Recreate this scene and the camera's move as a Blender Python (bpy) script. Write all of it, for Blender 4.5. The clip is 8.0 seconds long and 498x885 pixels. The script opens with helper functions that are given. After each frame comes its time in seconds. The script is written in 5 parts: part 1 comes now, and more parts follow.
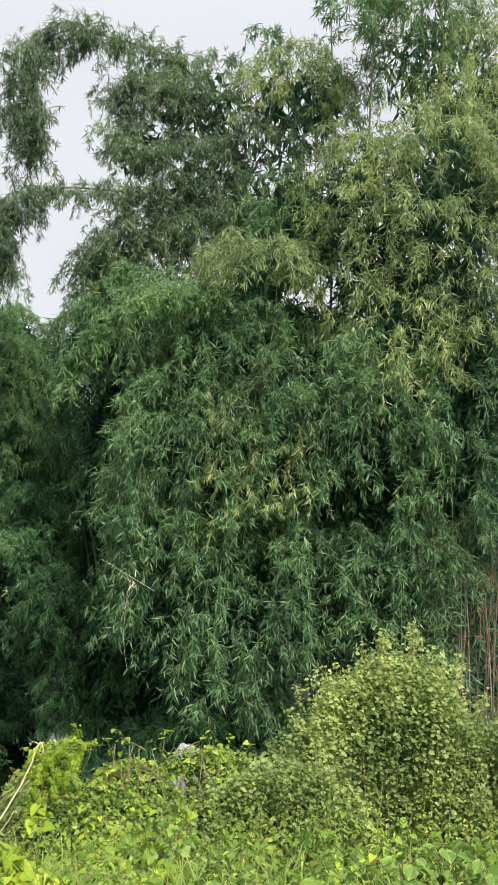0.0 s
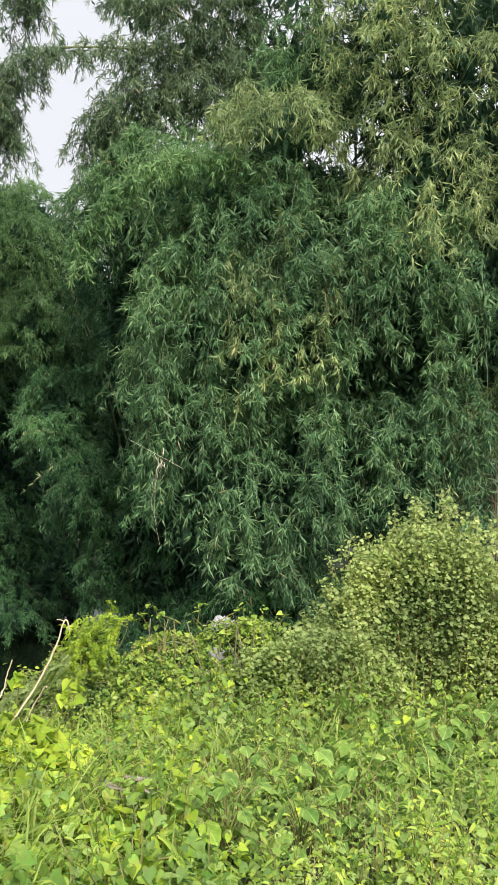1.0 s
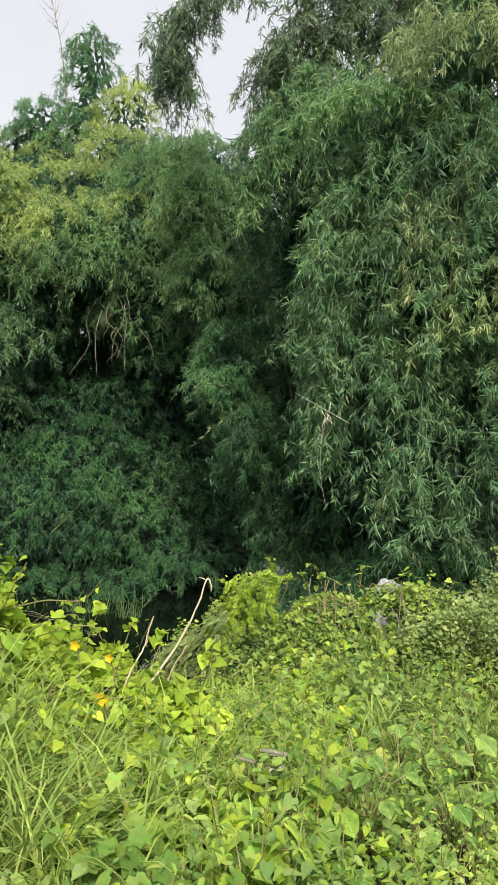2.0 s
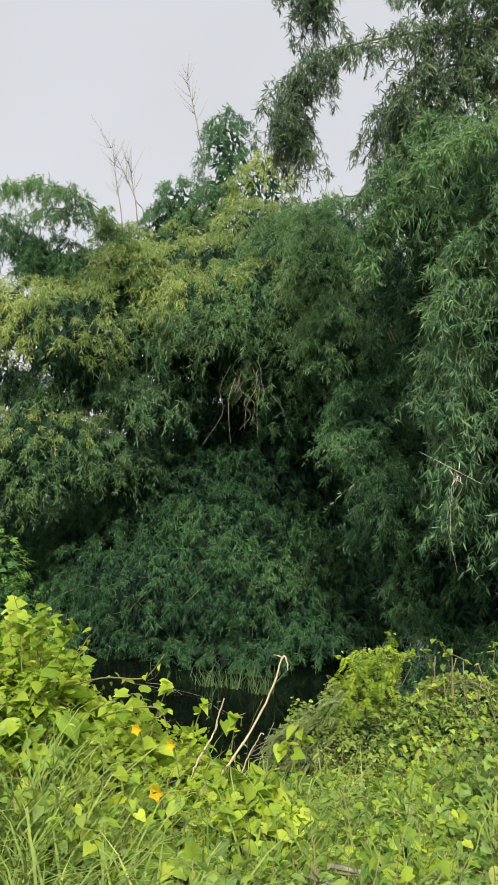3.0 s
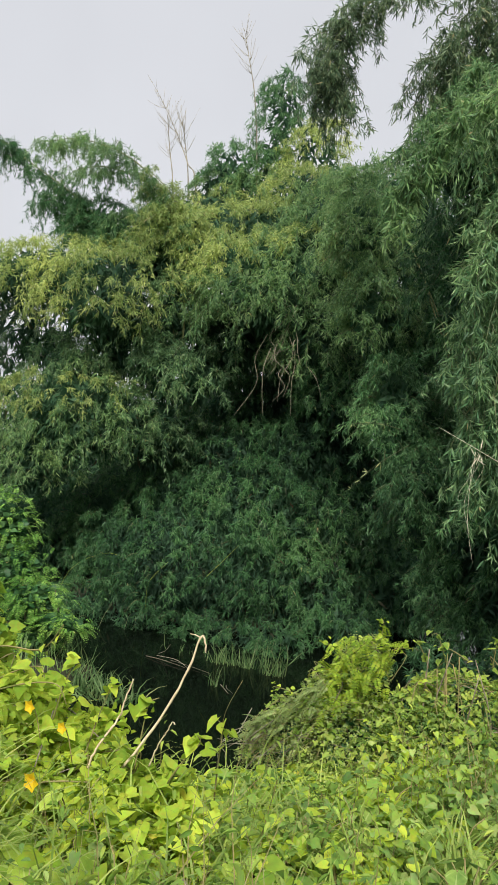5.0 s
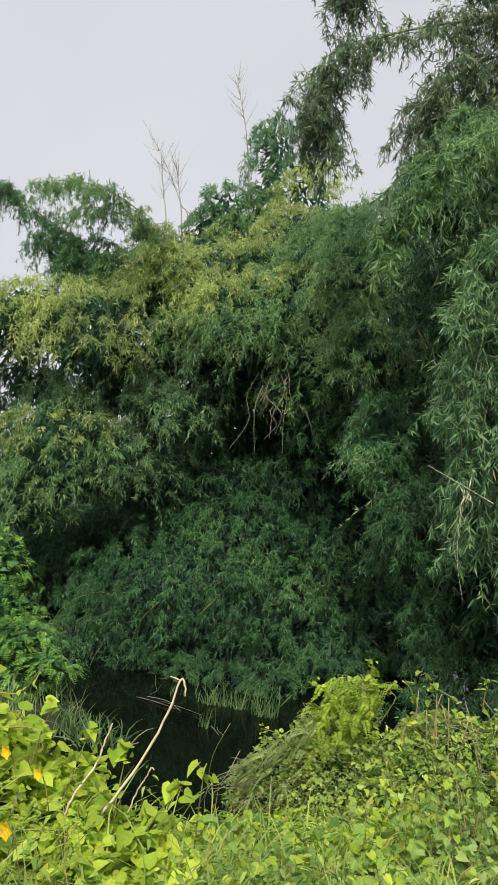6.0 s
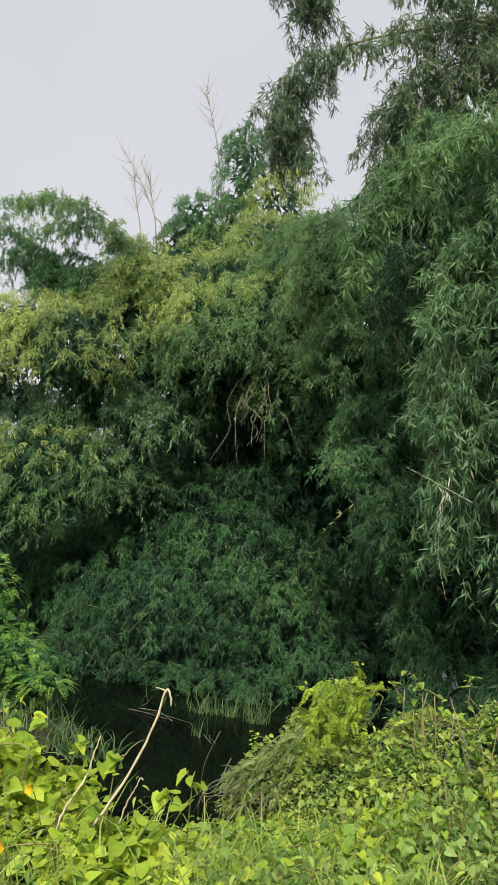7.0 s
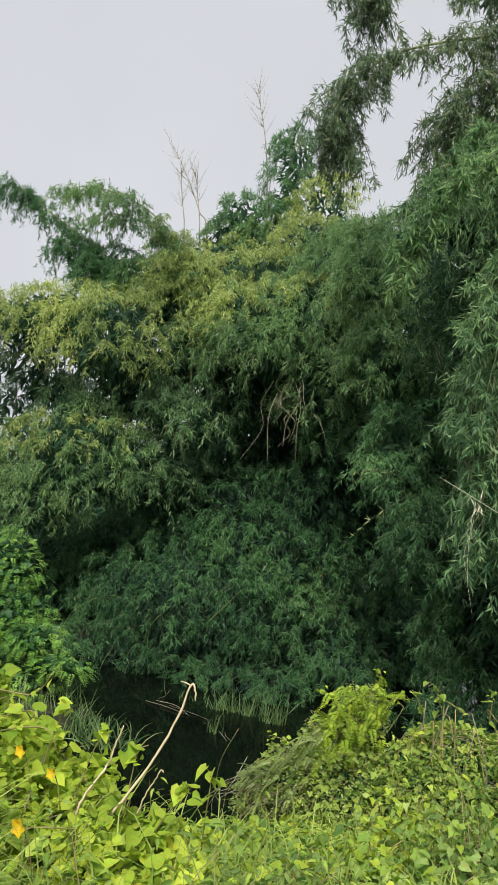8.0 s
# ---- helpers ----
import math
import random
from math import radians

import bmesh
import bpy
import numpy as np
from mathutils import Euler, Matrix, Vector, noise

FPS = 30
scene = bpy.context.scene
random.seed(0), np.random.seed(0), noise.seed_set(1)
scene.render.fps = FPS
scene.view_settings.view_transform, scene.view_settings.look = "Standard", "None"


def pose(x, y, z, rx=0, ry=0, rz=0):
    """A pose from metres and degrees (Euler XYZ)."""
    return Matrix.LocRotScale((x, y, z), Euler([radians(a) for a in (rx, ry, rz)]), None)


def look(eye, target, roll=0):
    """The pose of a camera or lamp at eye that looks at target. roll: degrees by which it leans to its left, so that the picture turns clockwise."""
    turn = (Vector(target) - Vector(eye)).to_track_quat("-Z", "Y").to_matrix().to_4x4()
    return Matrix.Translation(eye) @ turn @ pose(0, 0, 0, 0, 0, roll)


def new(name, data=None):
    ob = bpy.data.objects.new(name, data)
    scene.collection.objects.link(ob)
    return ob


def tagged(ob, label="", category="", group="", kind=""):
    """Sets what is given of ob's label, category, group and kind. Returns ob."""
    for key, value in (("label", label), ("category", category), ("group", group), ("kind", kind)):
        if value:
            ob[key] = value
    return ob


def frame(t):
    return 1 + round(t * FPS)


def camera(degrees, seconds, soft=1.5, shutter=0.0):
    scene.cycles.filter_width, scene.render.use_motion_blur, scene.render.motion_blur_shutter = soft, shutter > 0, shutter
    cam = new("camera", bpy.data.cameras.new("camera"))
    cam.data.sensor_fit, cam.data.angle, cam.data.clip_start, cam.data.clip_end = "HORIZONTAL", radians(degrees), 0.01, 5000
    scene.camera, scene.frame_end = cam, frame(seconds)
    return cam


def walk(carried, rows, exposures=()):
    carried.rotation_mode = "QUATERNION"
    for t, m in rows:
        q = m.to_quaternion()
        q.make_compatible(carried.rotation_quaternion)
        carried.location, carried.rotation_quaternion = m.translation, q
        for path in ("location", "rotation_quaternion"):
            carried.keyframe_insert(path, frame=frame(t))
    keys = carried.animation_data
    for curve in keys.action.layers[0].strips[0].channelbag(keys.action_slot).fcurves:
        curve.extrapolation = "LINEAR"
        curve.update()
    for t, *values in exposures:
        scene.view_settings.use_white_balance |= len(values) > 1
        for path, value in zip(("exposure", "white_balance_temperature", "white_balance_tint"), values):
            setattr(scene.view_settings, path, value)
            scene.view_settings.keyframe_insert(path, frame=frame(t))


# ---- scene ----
cam = camera(32.9, 8.0, 1.6)
PATH = [
    (0, (-0.086, 0.123, 1.545), (-0.082, 2.091, 1.905), 3.0),
    (0.5, (-0.035, 0.24, 1.534), (-0.043, 2.221, 1.813), -0.5),
    (1, (0.017, 0.412, 1.509), (-0.052, 2.41, 1.583), 0.8),
    (1.5, (0.093, 0.64, 1.488), (-0.159, 2.623, 1.416), 1.2),
    (2, (0.142, 0.847, 1.497), (-0.351, 2.785, 1.458), 1.8),
    (2.2, (0.157, 0.993, 1.458), (-0.392, 2.916, 1.453), 2.0),
    (3.3, (0.473, 1.62, 1.43), (-0.438, 3.396, 1.561), 1.0),
    (3.5, (0.478, 1.761, 1.396), (-0.414, 3.547, 1.512), 2.7),
    (4, (0.596, 2.054, 1.372), (-0.332, 3.825, 1.426), 5.0),
    (4.2, (0.662, 2.139, 1.376), (-0.321, 3.878, 1.468), 4.1),
    (5.3, (0.716, 2.254, 1.358), (-0.272, 3.991, 1.416), 3.9),
    (5.5, (0.74, 2.234, 1.385), (-0.277, 3.953, 1.498), 4.6),
    (6, (0.752, 2.285, 1.38), (-0.228, 4.022, 1.532), 3.8),
    (6.5, (0.78, 2.268, 1.384), (-0.204, 4.0, 1.564), 2.6),
    (7, (0.824, 2.235, 1.398), (-0.123, 3.989, 1.567), 1.5),
    (7.5, (0.779, 2.26, 1.369), (-0.163, 4.019, 1.502), 3.8),
    (8, (0.793, 2.207, 1.397), (-0.215, 3.927, 1.561), 5.0),
]
walk(cam, [(t, look(eye, target, roll)) for t, eye, target, roll in PATH],
     ((0.0, 0.22), (1.0, 0.30), (2.2, 0.18), (3.3, -0.05), (5.0, -0.02), (8.0, -0.08)))

# ---------------------------------------------------------------- light
world = bpy.data.worlds.new("sky")
scene.world = world
world.use_nodes = True
wn, wl = world.node_tree.nodes, world.node_tree.links
SUN_FROM = Vector((0.30, -0.86, 0.86)).normalized()
sky = wn.new("ShaderNodeTexSky")
sky.sky_type = "NISHITA"
sky.sun_disc = False
sky.sun_elevation = math.asin(SUN_FROM.z)
sky.sun_rotation = math.atan2(SUN_FROM.x, SUN_FROM.y)
sky.air_density, sky.dust_density, sky.ozone_density = 1.0, 6.0, 1.0
pale = wn.new("ShaderNodeHueSaturation")
pale.inputs["Saturation"].default_value = 0.12
cloud = wn.new("ShaderNodeMix")
cloud.data_type = "RGBA"
cloud.inputs["Factor"].default_value = 0.8
cloud.inputs["B"].default_value = (6.6, 6.75, 7.2, 1)
wl.new(sky.outputs["Color"], pale.inputs["Color"])
wl.new(pale.outputs["Color"], cloud.inputs["A"])
veil = wn.new("ShaderNodeTexNoise")
veil.inputs["Scale"].default_value, veil.inputs["Detail"].default_value = 3.5, 3
tone = wn.new("ShaderNodeMapRange")
tone.inputs["To Min"].default_value, tone.inputs["To Max"].default_value = 0.9, 1.08
shade = wn.new("ShaderNodeVectorMath")
shade.operation = "SCALE"
wl.new(veil.outputs["Fac"], tone.inputs["Value"])
wl.new(tone.outputs["Result"], shade.inputs["Scale"])
wl.new(cloud.outputs["Result"], shade.inputs[0])
# an overcast sky grows brighter towards the zenith
way = wn.new("ShaderNodeTexCoord")
up = wn.new("ShaderNodeSeparateXYZ")
rise = wn.new("ShaderNodeMapRange")
rise.interpolation_type = "SMOOTHSTEP"
rise.inputs["From Min"].default_value, rise.inputs["From Max"].default_value = 0.55, 1.0
rise.inputs["To Min"].default_value, rise.inputs["To Max"].default_value = 1.0, 2.0
zenith = wn.new("ShaderNodeVectorMath")
zenith.operation = "SCALE"
wl.new(way.outputs["Generated"], up.inputs["Vector"])
wl.new(up.outputs["Z"], rise.inputs["Value"])
wl.new(rise.outputs["Result"], zenith.inputs["Scale"])
wl.new(shade.outputs["Vector"], zenith.inputs[0])
wl.new(zenith.outputs["Vector"], wn["Background"].inputs["Color"])
wn["Background"].inputs["Strength"].default_value = 0.125

sun = new("sun", bpy.data.lights.new("sun", "SUN"))
sun.data.energy, sun.data.angle, sun.data.color = 4.8, radians(14), (1.0, 0.94, 0.82)
sun.matrix_world = look(SUN_FROM * 40, (0, 0, 0))
scene.view_settings.exposure = 0.0

# ---------------------------------------------------------------- materials


def material(name):
    m = bpy.data.materials.new(name)
    m.use_nodes = True
    return m, m.node_tree.nodes, m.node_tree.links, m.node_tree.nodes["Principled BSDF"]


def leaf_material(name, dark, light, dry, dry_share=0.03, patch=0.6, gloss=0.6, glow=0.35, whole=False, sheen=0.16):
    """Leaves: each one its own tint, broad patches of lighter growth, some dry ones, light shining through."""
    m, nodes, links, shader = material(name)
    geo = nodes.new("ShaderNodeNewGeometry")
    ramp = nodes.new("ShaderNodeValToRGB")
    el = ramp.color_ramp.elements
    mid = [(a + b) / 2 * 0.95 for a, b in zip(dark, light)]
    el[0].position, el[0].color = 0.0, (*dark, 1)
    el[1].position, el[1].color = 1.0, (*dry, 1)
    for p, c in ((0.5, mid), (1 - dry_share - 0.06, light), (1 - dry_share * 0.6, light)):
        e = el.new(p)
        e.color = (*c, 1)
    if whole:
        each = nodes.new("ShaderNodeObjectInfo")
        links.new(each.outputs["Random"], ramp.inputs["Fac"])
    else:
        links.new(geo.outputs["Random Per Island"], ramp.inputs["Fac"])
    coord = nodes.new("ShaderNodeTexCoord")
    big = nodes.new("ShaderNodeTexNoise")
    big.inputs["Scale"].default_value, big.inputs["Detail"].default_value = patch, 3
    links.new(coord.outputs["Object"], big.inputs["Vector"])
    span = nodes.new("ShaderNodeMapRange")
    span.inputs["From Min"].default_value, span.inputs["From Max"].default_value = 0.35, 0.68
    span.inputs["To Min"].default_value, span.inputs["To Max"].default_value = 0.70, 1.36
    links.new(big.outputs["Fac"], span.inputs["Value"])
    hue = nodes.new("ShaderNodeHueSaturation")
    shift = nodes.new("ShaderNodeMapRange")
    shift.inputs["From Min"].default_value, shift.inputs["From Max"].default_value = 0.3, 0.7
    shift.inputs["To Min"].default_value, shift.inputs["To Max"].default_value = 0.513, 0.474
    links.new(big.outputs["Fac"], shift.inputs["Value"])
    links.new(shift.outputs["Result"], hue.inputs["Hue"])
    links.new(span.outputs["Result"], hue.inputs["Value"])
    links.new(ramp.outputs["Color"], hue.inputs["Color"])
    fine = nodes.new("ShaderNodeTexNoise")
    fine.inputs["Scale"].default_value, fine.inputs["Detail"].default_value = 45, 4
    links.new(coord.outputs["Object"], fine.inputs["Vector"])
    mottle = nodes.new("ShaderNodeMix")
    mottle.data_type, mottle.blend_type = "RGBA", "OVERLAY"
    mottle.inputs["Factor"].default_value = 0.35
    links.new(hue.outputs["Color"], mottle.inputs["A"])
    links.new(fine.outputs["Color"], mottle.inputs["B"])
    colour = mottle.outputs["Result"]
    if whole:
        # pale veins that fan out from the stem
        xyz = nodes.new("ShaderNodeSeparateXYZ")
        links.new(coord.outputs["Object"], xyz.inputs["Vector"])
        turn, many, wave, flat, vein = (nodes.new("ShaderNodeMath") for k in range(5))
        turn.operation, many.operation, wave.operation, flat.operation = "ARCTAN2", "MULTIPLY", "SINE", "ABSOLUTE"
        vein.operation, vein.inputs[1].default_value = "LESS_THAN", 0.16
        many.inputs[1].default_value = 4.0
        links.new(xyz.outputs["Y"], turn.inputs[0])
        links.new(xyz.outputs["X"], turn.inputs[1])
        links.new(turn.outputs["Value"], many.inputs[0])
        links.new(many.outputs["Value"], wave.inputs[0])
        links.new(wave.outputs["Value"], flat.inputs[0])
        links.new(flat.outputs["Value"], vein.inputs[0])
        share = nodes.new("ShaderNodeMath")
        share.operation, share.inputs[1].default_value = "MULTIPLY", 0.3
        links.new(vein.outputs["Value"], share.inputs[0])
        veined = nodes.new("ShaderNodeMix")
        veined.data_type = "RGBA"
        veined.inputs["B"].default_value = (0.62, 0.70, 0.30, 1)
        links.new(share.outputs["Value"], veined.inputs["Factor"])
        links.new(colour, veined.inputs["A"])
        colour = veined.outputs["Result"]
    links.new(colour, shader.inputs["Base Color"])
    shader.inputs["Roughness"].default_value = gloss
    shader.inputs["Specular IOR Level"].default_value = sheen
    lit = nodes.new("ShaderNodeBsdfTranslucent")
    links.new(colour, lit.inputs["Color"])
    both = nodes.new("ShaderNodeMixShader")
    both.inputs["Fac"].default_value = glow
    links.new(shader.outputs["BSDF"], both.inputs[1])
    links.new(lit.outputs["BSDF"], both.inputs[2])
    links.new(both.outputs["Shader"], nodes["Material Output"].inputs["Surface"])
    return m


def rough_material(name, low, high, scale, rough=0.8, bump=0.3, stretch=(1, 1, 1)):
    """Bark, earth, stone: two colours mixed by noise at two scales, with relief."""
    m, nodes, links, shader = material(name)
    coord = nodes.new("ShaderNodeTexCoord")
    place = nodes.new("ShaderNodeMapping")
    place.inputs["Scale"].default_value = stretch
    links.new(coord.outputs["Object"], place.inputs["Vector"])
    a, b = nodes.new("ShaderNodeTexNoise"), nodes.new("ShaderNodeTexNoise")
    a.inputs["Scale"].default_value, a.inputs["Detail"].default_value = scale, 6
    b.inputs["Scale"].default_value, b.inputs["Detail"].default_value = scale * 9, 4
    for n in (a, b):
        links.new(place.outputs["Vector"], n.inputs["Vector"])
    add = nodes.new("ShaderNodeMath")
    add.operation = "MULTIPLY_ADD"
    add.inputs[1].default_value, add.inputs[2].default_value = 0.45, 0.0
    links.new(b.outputs["Fac"], add.inputs[0])
    tot = nodes.new("ShaderNodeMath")
    tot.operation = "ADD"
    links.new(a.outputs["Fac"], tot.inputs[0])
    links.new(add.outputs["Value"], tot.inputs[1])
    ramp = nodes.new("ShaderNodeValToRGB")
    ramp.color_ramp.elements[0].position, ramp.color_ramp.elements[0].color = 0.52, (*low, 1)
    ramp.color_ramp.elements[1].position, ramp.color_ramp.elements[1].color = 0.92, (*high, 1)
    links.new(tot.outputs["Value"], ramp.inputs["Fac"])
    links.new(ramp.outputs["Color"], shader.inputs["Base Color"])
    shader.inputs["Roughness"].default_value = rough
    relief = nodes.new("ShaderNodeBump")
    relief.inputs["Strength"].default_value, relief.inputs["Distance"].default_value = bump, 0.02
    links.new(tot.outputs["Value"], relief.inputs["Height"])
    links.new(relief.outputs["Normal"], shader.inputs["Normal"])
    return m


DRY = (0.36, 0.30, 0.14)
BAMBOO = leaf_material("bamboo_leaf", (0.050, 0.140, 0.066), (0.212, 0.362, 0.158), DRY, 0.02, glow=0.45, gloss=0.48, sheen=0.38)
BAMBOO_YOUNG = leaf_material("bamboo_leaf_young", (0.13, 0.225, 0.095), (0.39, 0.475, 0.205), (0.46, 0.40, 0.2), 0.04, glow=0.45, gloss=0.48, sheen=0.38)
# sunlit copy of the bamboo leaf: light on the tops is put into colour
BAMBOO_SUNLIT = leaf_material("bamboo_leaf_sunlit", (0.17, 0.28, 0.072), (0.44, 0.54, 0.18), (0.46, 0.40, 0.2), 0.03, glow=0.45, gloss=0.48, sheen=0.38)
BAMBOO_OLIVE = leaf_material("bamboo_leaf_olive", (0.06, 0.125, 0.072), (0.23, 0.32, 0.165), (0.36, 0.32, 0.16), 0.03, glow=0.4, gloss=0.48, sheen=0.38)
BAMBOO_FRESH = leaf_material("bamboo_leaf_fresh", (0.070, 0.18, 0.066), (0.24, 0.40, 0.158), DRY, 0.01, glow=0.45, gloss=0.48, sheen=0.38)
# shaded copy of the bamboo leaf: darkness of enclosed spots is in its colour
BAMBOO_SHADED = leaf_material("bamboo_leaf_shaded", (0.030, 0.108, 0.044), (0.11, 0.255, 0.094), DRY, 0.01, glow=0.45, gloss=0.48, sheen=0.38)
# bamboo leaf darkened and cooled: the shade inside a mound put into colour
BAMBOO_INNER_SHADE = leaf_material("bamboo_leaf_inner_shade", (0.036, 0.092, 0.056), (0.088, 0.175, 0.10), (0.12, 0.10, 0.06), 0.04, 0.6, 0.6, 0.5)
VINE = leaf_material("vine_leaf", (0.17, 0.30, 0.05), (0.40, 0.54, 0.11), (0.46, 0.45, 0.10), 0.012, 0.9, 0.6, 0.5)
VINE_PALE = leaf_material("vine_leaf_pale", (0.15, 0.275, 0.075), (0.35, 0.49, 0.15), (0.46, 0.45, 0.10), 0.012, 0.9, 0.6, 0.5)
VINE_LIGHT = leaf_material("vine_leaf_light", (0.22, 0.36, 0.06), (0.46, 0.58, 0.13), (0.5, 0.46, 0.1), 0.015, 1.0, 0.6, 0.5)
VINE_BRIGHT = leaf_material("vine_leaf_bright", (0.22, 0.36, 0.035), (0.46, 0.59, 0.07), (0.52, 0.46, 0.07), 0.012, 1.1, 0.6, 0.45)
SHRUB = leaf_material("shrub_leaf", (0.26, 0.35, 0.12), (0.43, 0.53, 0.20), (0.5, 0.4, 0.1), 0.012, 1.1, 0.6, 0.47)
SHRUB_GREEN = leaf_material("shrub_leaf_green", (0.11, 0.28, 0.05), (0.27, 0.49, 0.11), DRY, 0.01, 1.1, glow=0.45)
BROAD = leaf_material("broad_leaf", (0.15, 0.29, 0.055), (0.28, 0.44, 0.095), (0.4, 0.42, 0.09), 0.01, 1.4, 0.5, 0.5)
BIG_BRIGHT = leaf_material("big_leaf_bright", (0.24, 0.40, 0.05), (0.40, 0.55, 0.085), (0.46, 0.46, 0.08), 0.015, 1.1, 0.55, 0.45, True)
BIG_GREEN = leaf_material("big_leaf_green", (0.12, 0.24, 0.05), (0.24, 0.38, 0.085), (0.4, 0.42, 0.09), 0.01, 1.1, 0.5, 0.4, True)
BIG_VINE = leaf_material("big_leaf_vine", (0.19, 0.32, 0.06), (0.33, 0.47, 0.11), (0.45, 0.44, 0.09), 0.02, 1.1, 0.55, 0.4, True)
BAMBOO_MID = leaf_material("bamboo_leaf_mid", (0.040, 0.135, 0.058), (0.15, 0.31, 0.125), DRY, 0.01, glow=0.45, gloss=0.48, sheen=0.38)
GRASS = leaf_material("grass_blade", (0.18, 0.28, 0.055), (0.36, 0.46, 0.12), DRY, 0.06, 1.0, 0.5, 0.35)
REED = leaf_material("reed_blade", (0.085, 0.18, 0.065), (0.25, 0.37, 0.15), (0.36, 0.33, 0.16), 0.04, 1.0, glow=0.45)
CULM = rough_material("bamboo_culm", (0.10, 0.13, 0.045), (0.26, 0.27, 0.11), 3.0, 0.45, 0.1, (4, 4, 0.6))
CULM_GREEN = rough_material("green_branch", (0.045, 0.075, 0.03), (0.13, 0.16, 0.065), 3.0, 0.5, 0.1, (4, 4, 0.6))
CULM_BROWN = rough_material("brown_culm", (0.05, 0.038, 0.022), (0.19, 0.145, 0.09), 3.0, 0.8, 0.2, (4, 4, 0.6))
CULM_DRY = rough_material("dead_culm", (0.13, 0.112, 0.075), (0.36, 0.33, 0.25), 3.0, 0.7, 0.2, (4, 4, 0.6))
TWIG = rough_material("twig_bark", (0.10, 0.085, 0.06), (0.26, 0.22, 0.16), 6.0, 0.8, 0.2)
STICK = rough_material("bare_wood", (0.42, 0.32, 0.20), (0.72, 0.60, 0.42), 9.0, 0.65, 0.3, (3, 3, 1))
HUSK = rough_material("dry_husk", (0.42, 0.39, 0.29), (0.66, 0.62, 0.48), 12.0, 0.7, 0.2)
VINE_STEM = rough_material("vine_stem", (0.10, 0.13, 0.03), (0.28, 0.22, 0.09), 8.0, 0.6, 0.2)
EARTH = rough_material("damp_earth", (0.014, 0.018, 0.008), (0.05, 0.058, 0.024), 1.6, 0.95, 0.6)
STONE = rough_material("pale_stone", (0.20, 0.20, 0.21), (0.46, 0.46, 0.48), 5.0, 0.8, 0.5)
PETAL = leaf_material("petal", (0.72, 0.50, 0.015), (0.85, 0.66, 0.03), (0.85, 0.66, 0.03), 0.02)


def water_material():
    m, nodes, links, shader = material("pond_water")
    shader.inputs["Base Color"].default_value = (0.003, 0.005, 0.003, 1)
    shader.inputs["Roughness"].default_value = 0.03
    shader.inputs["IOR"].default_value = 1.33
    shader.inputs["Specular IOR Level"].default_value = 0.1
    coord = nodes.new("ShaderNodeTexCoord")
    a = nodes.new("ShaderNodeTexNoise")
    a.inputs["Scale"].default_value, a.inputs["Detail"].default_value = 2.2, 4
    links.new(coord.outputs["Object"], a.inputs["Vector"])
    relief = nodes.new("ShaderNodeBump")
    relief.inputs["Strength"].default_value, relief.inputs["Distance"].default_value = 0.02, 0.01
    links.new(a.outputs["Fac"], relief.inputs["Height"])
    links.new(relief.outputs["Normal"], shader.inputs["Normal"])
    return m


WATER = water_material()

# ---------------------------------------------------------------- mesh tools
rng = np.random.default_rng(11)


def unit(a):
    return a / np.maximum(np.linalg.norm(a, axis=-1, keepdims=True), 1e-9)


def thing(name, place, label, category, group="", kind=""):
    ob = new(name)
    ob.location = place
    return tagged(ob, label, category, group, kind)


def raw_mesh(name, verts, tris, mat):
    """A mesh of triangles from arrays."""
    me = bpy.data.meshes.new(name)
    verts, tris = np.ascontiguousarray(verts, np.float32), np.ascontiguousarray(tris, np.int32)
    me.vertices.add(len(verts))
    me.vertices.foreach_set("co", verts.ravel())
    me.loops.add(tris.size)
    me.loops.foreach_set("vertex_index", tris.ravel())
    me.polygons.add(len(tris))
    me.polygons.foreach_set("loop_start", np.arange(0, tris.size, 3, dtype=np.int32))
    me.update(calc_edges=True)
    me.materials.append(mat)
    return me


LEAFY = {"foliage", "inner_foliage", "leaf_cover", "blade"}
JOINED = {"foliage", "inner_foliage", "side_branch", "side_twig", "leaf_cover", "blade", "stalk", "tendril"}


def part(name, verts, tris, mat, parent, label="", smooth=False):
    """One mesh object under a thing; verts are in world metres."""
    base = np.array(parent.matrix_basis.translation if parent.parent is None else parent.parent.matrix_basis.translation)
    me = raw_mesh(name, np.asarray(verts) - base, tris, mat)
    if smooth or name in LEAFY:
        me.polygons.foreach_set("use_smooth", np.ones(len(me.polygons), bool))
    ob = new(name, me)
    ob.parent = parent
    tagged(ob, label, kind="stuff" if name in JOINED else "")
    return ob


LANCE = (np.array([(0, 0, 0), (0.36, 0.5, -0.035), (1, 0, -0.10), (0.36, -0.5, -0.035)]), np.array([(0, 2, 1), (0, 3, 2)]))
OVATE = (np.array([(0, 0, 0), (0.22, 0.42, 0.13), (0.6, 0.42, 0.10), (1, 0, -0.14), (0.6, -0.42, 0.10), (0.22, -0.42, 0.13)]),
         np.array([(0, 2, 1), (0, 3, 2), (0, 4, 3), (0, 5, 4)]))
HEART = (np.array([(0, 0, 0), (-0.16, 0.30, 0.08), (0.10, 0.52, 0.14), (0.45, 0.44, 0.10), (1, 0, -0.16),
                   (0.45, -0.44, 0.10), (0.10, -0.52, 0.14), (-0.16, -0.30, 0.08)]),
         np.array([(0, 2, 1), (0, 3, 2), (0, 4, 3), (0, 5, 4), (0, 6, 5), (0, 7, 6)]))
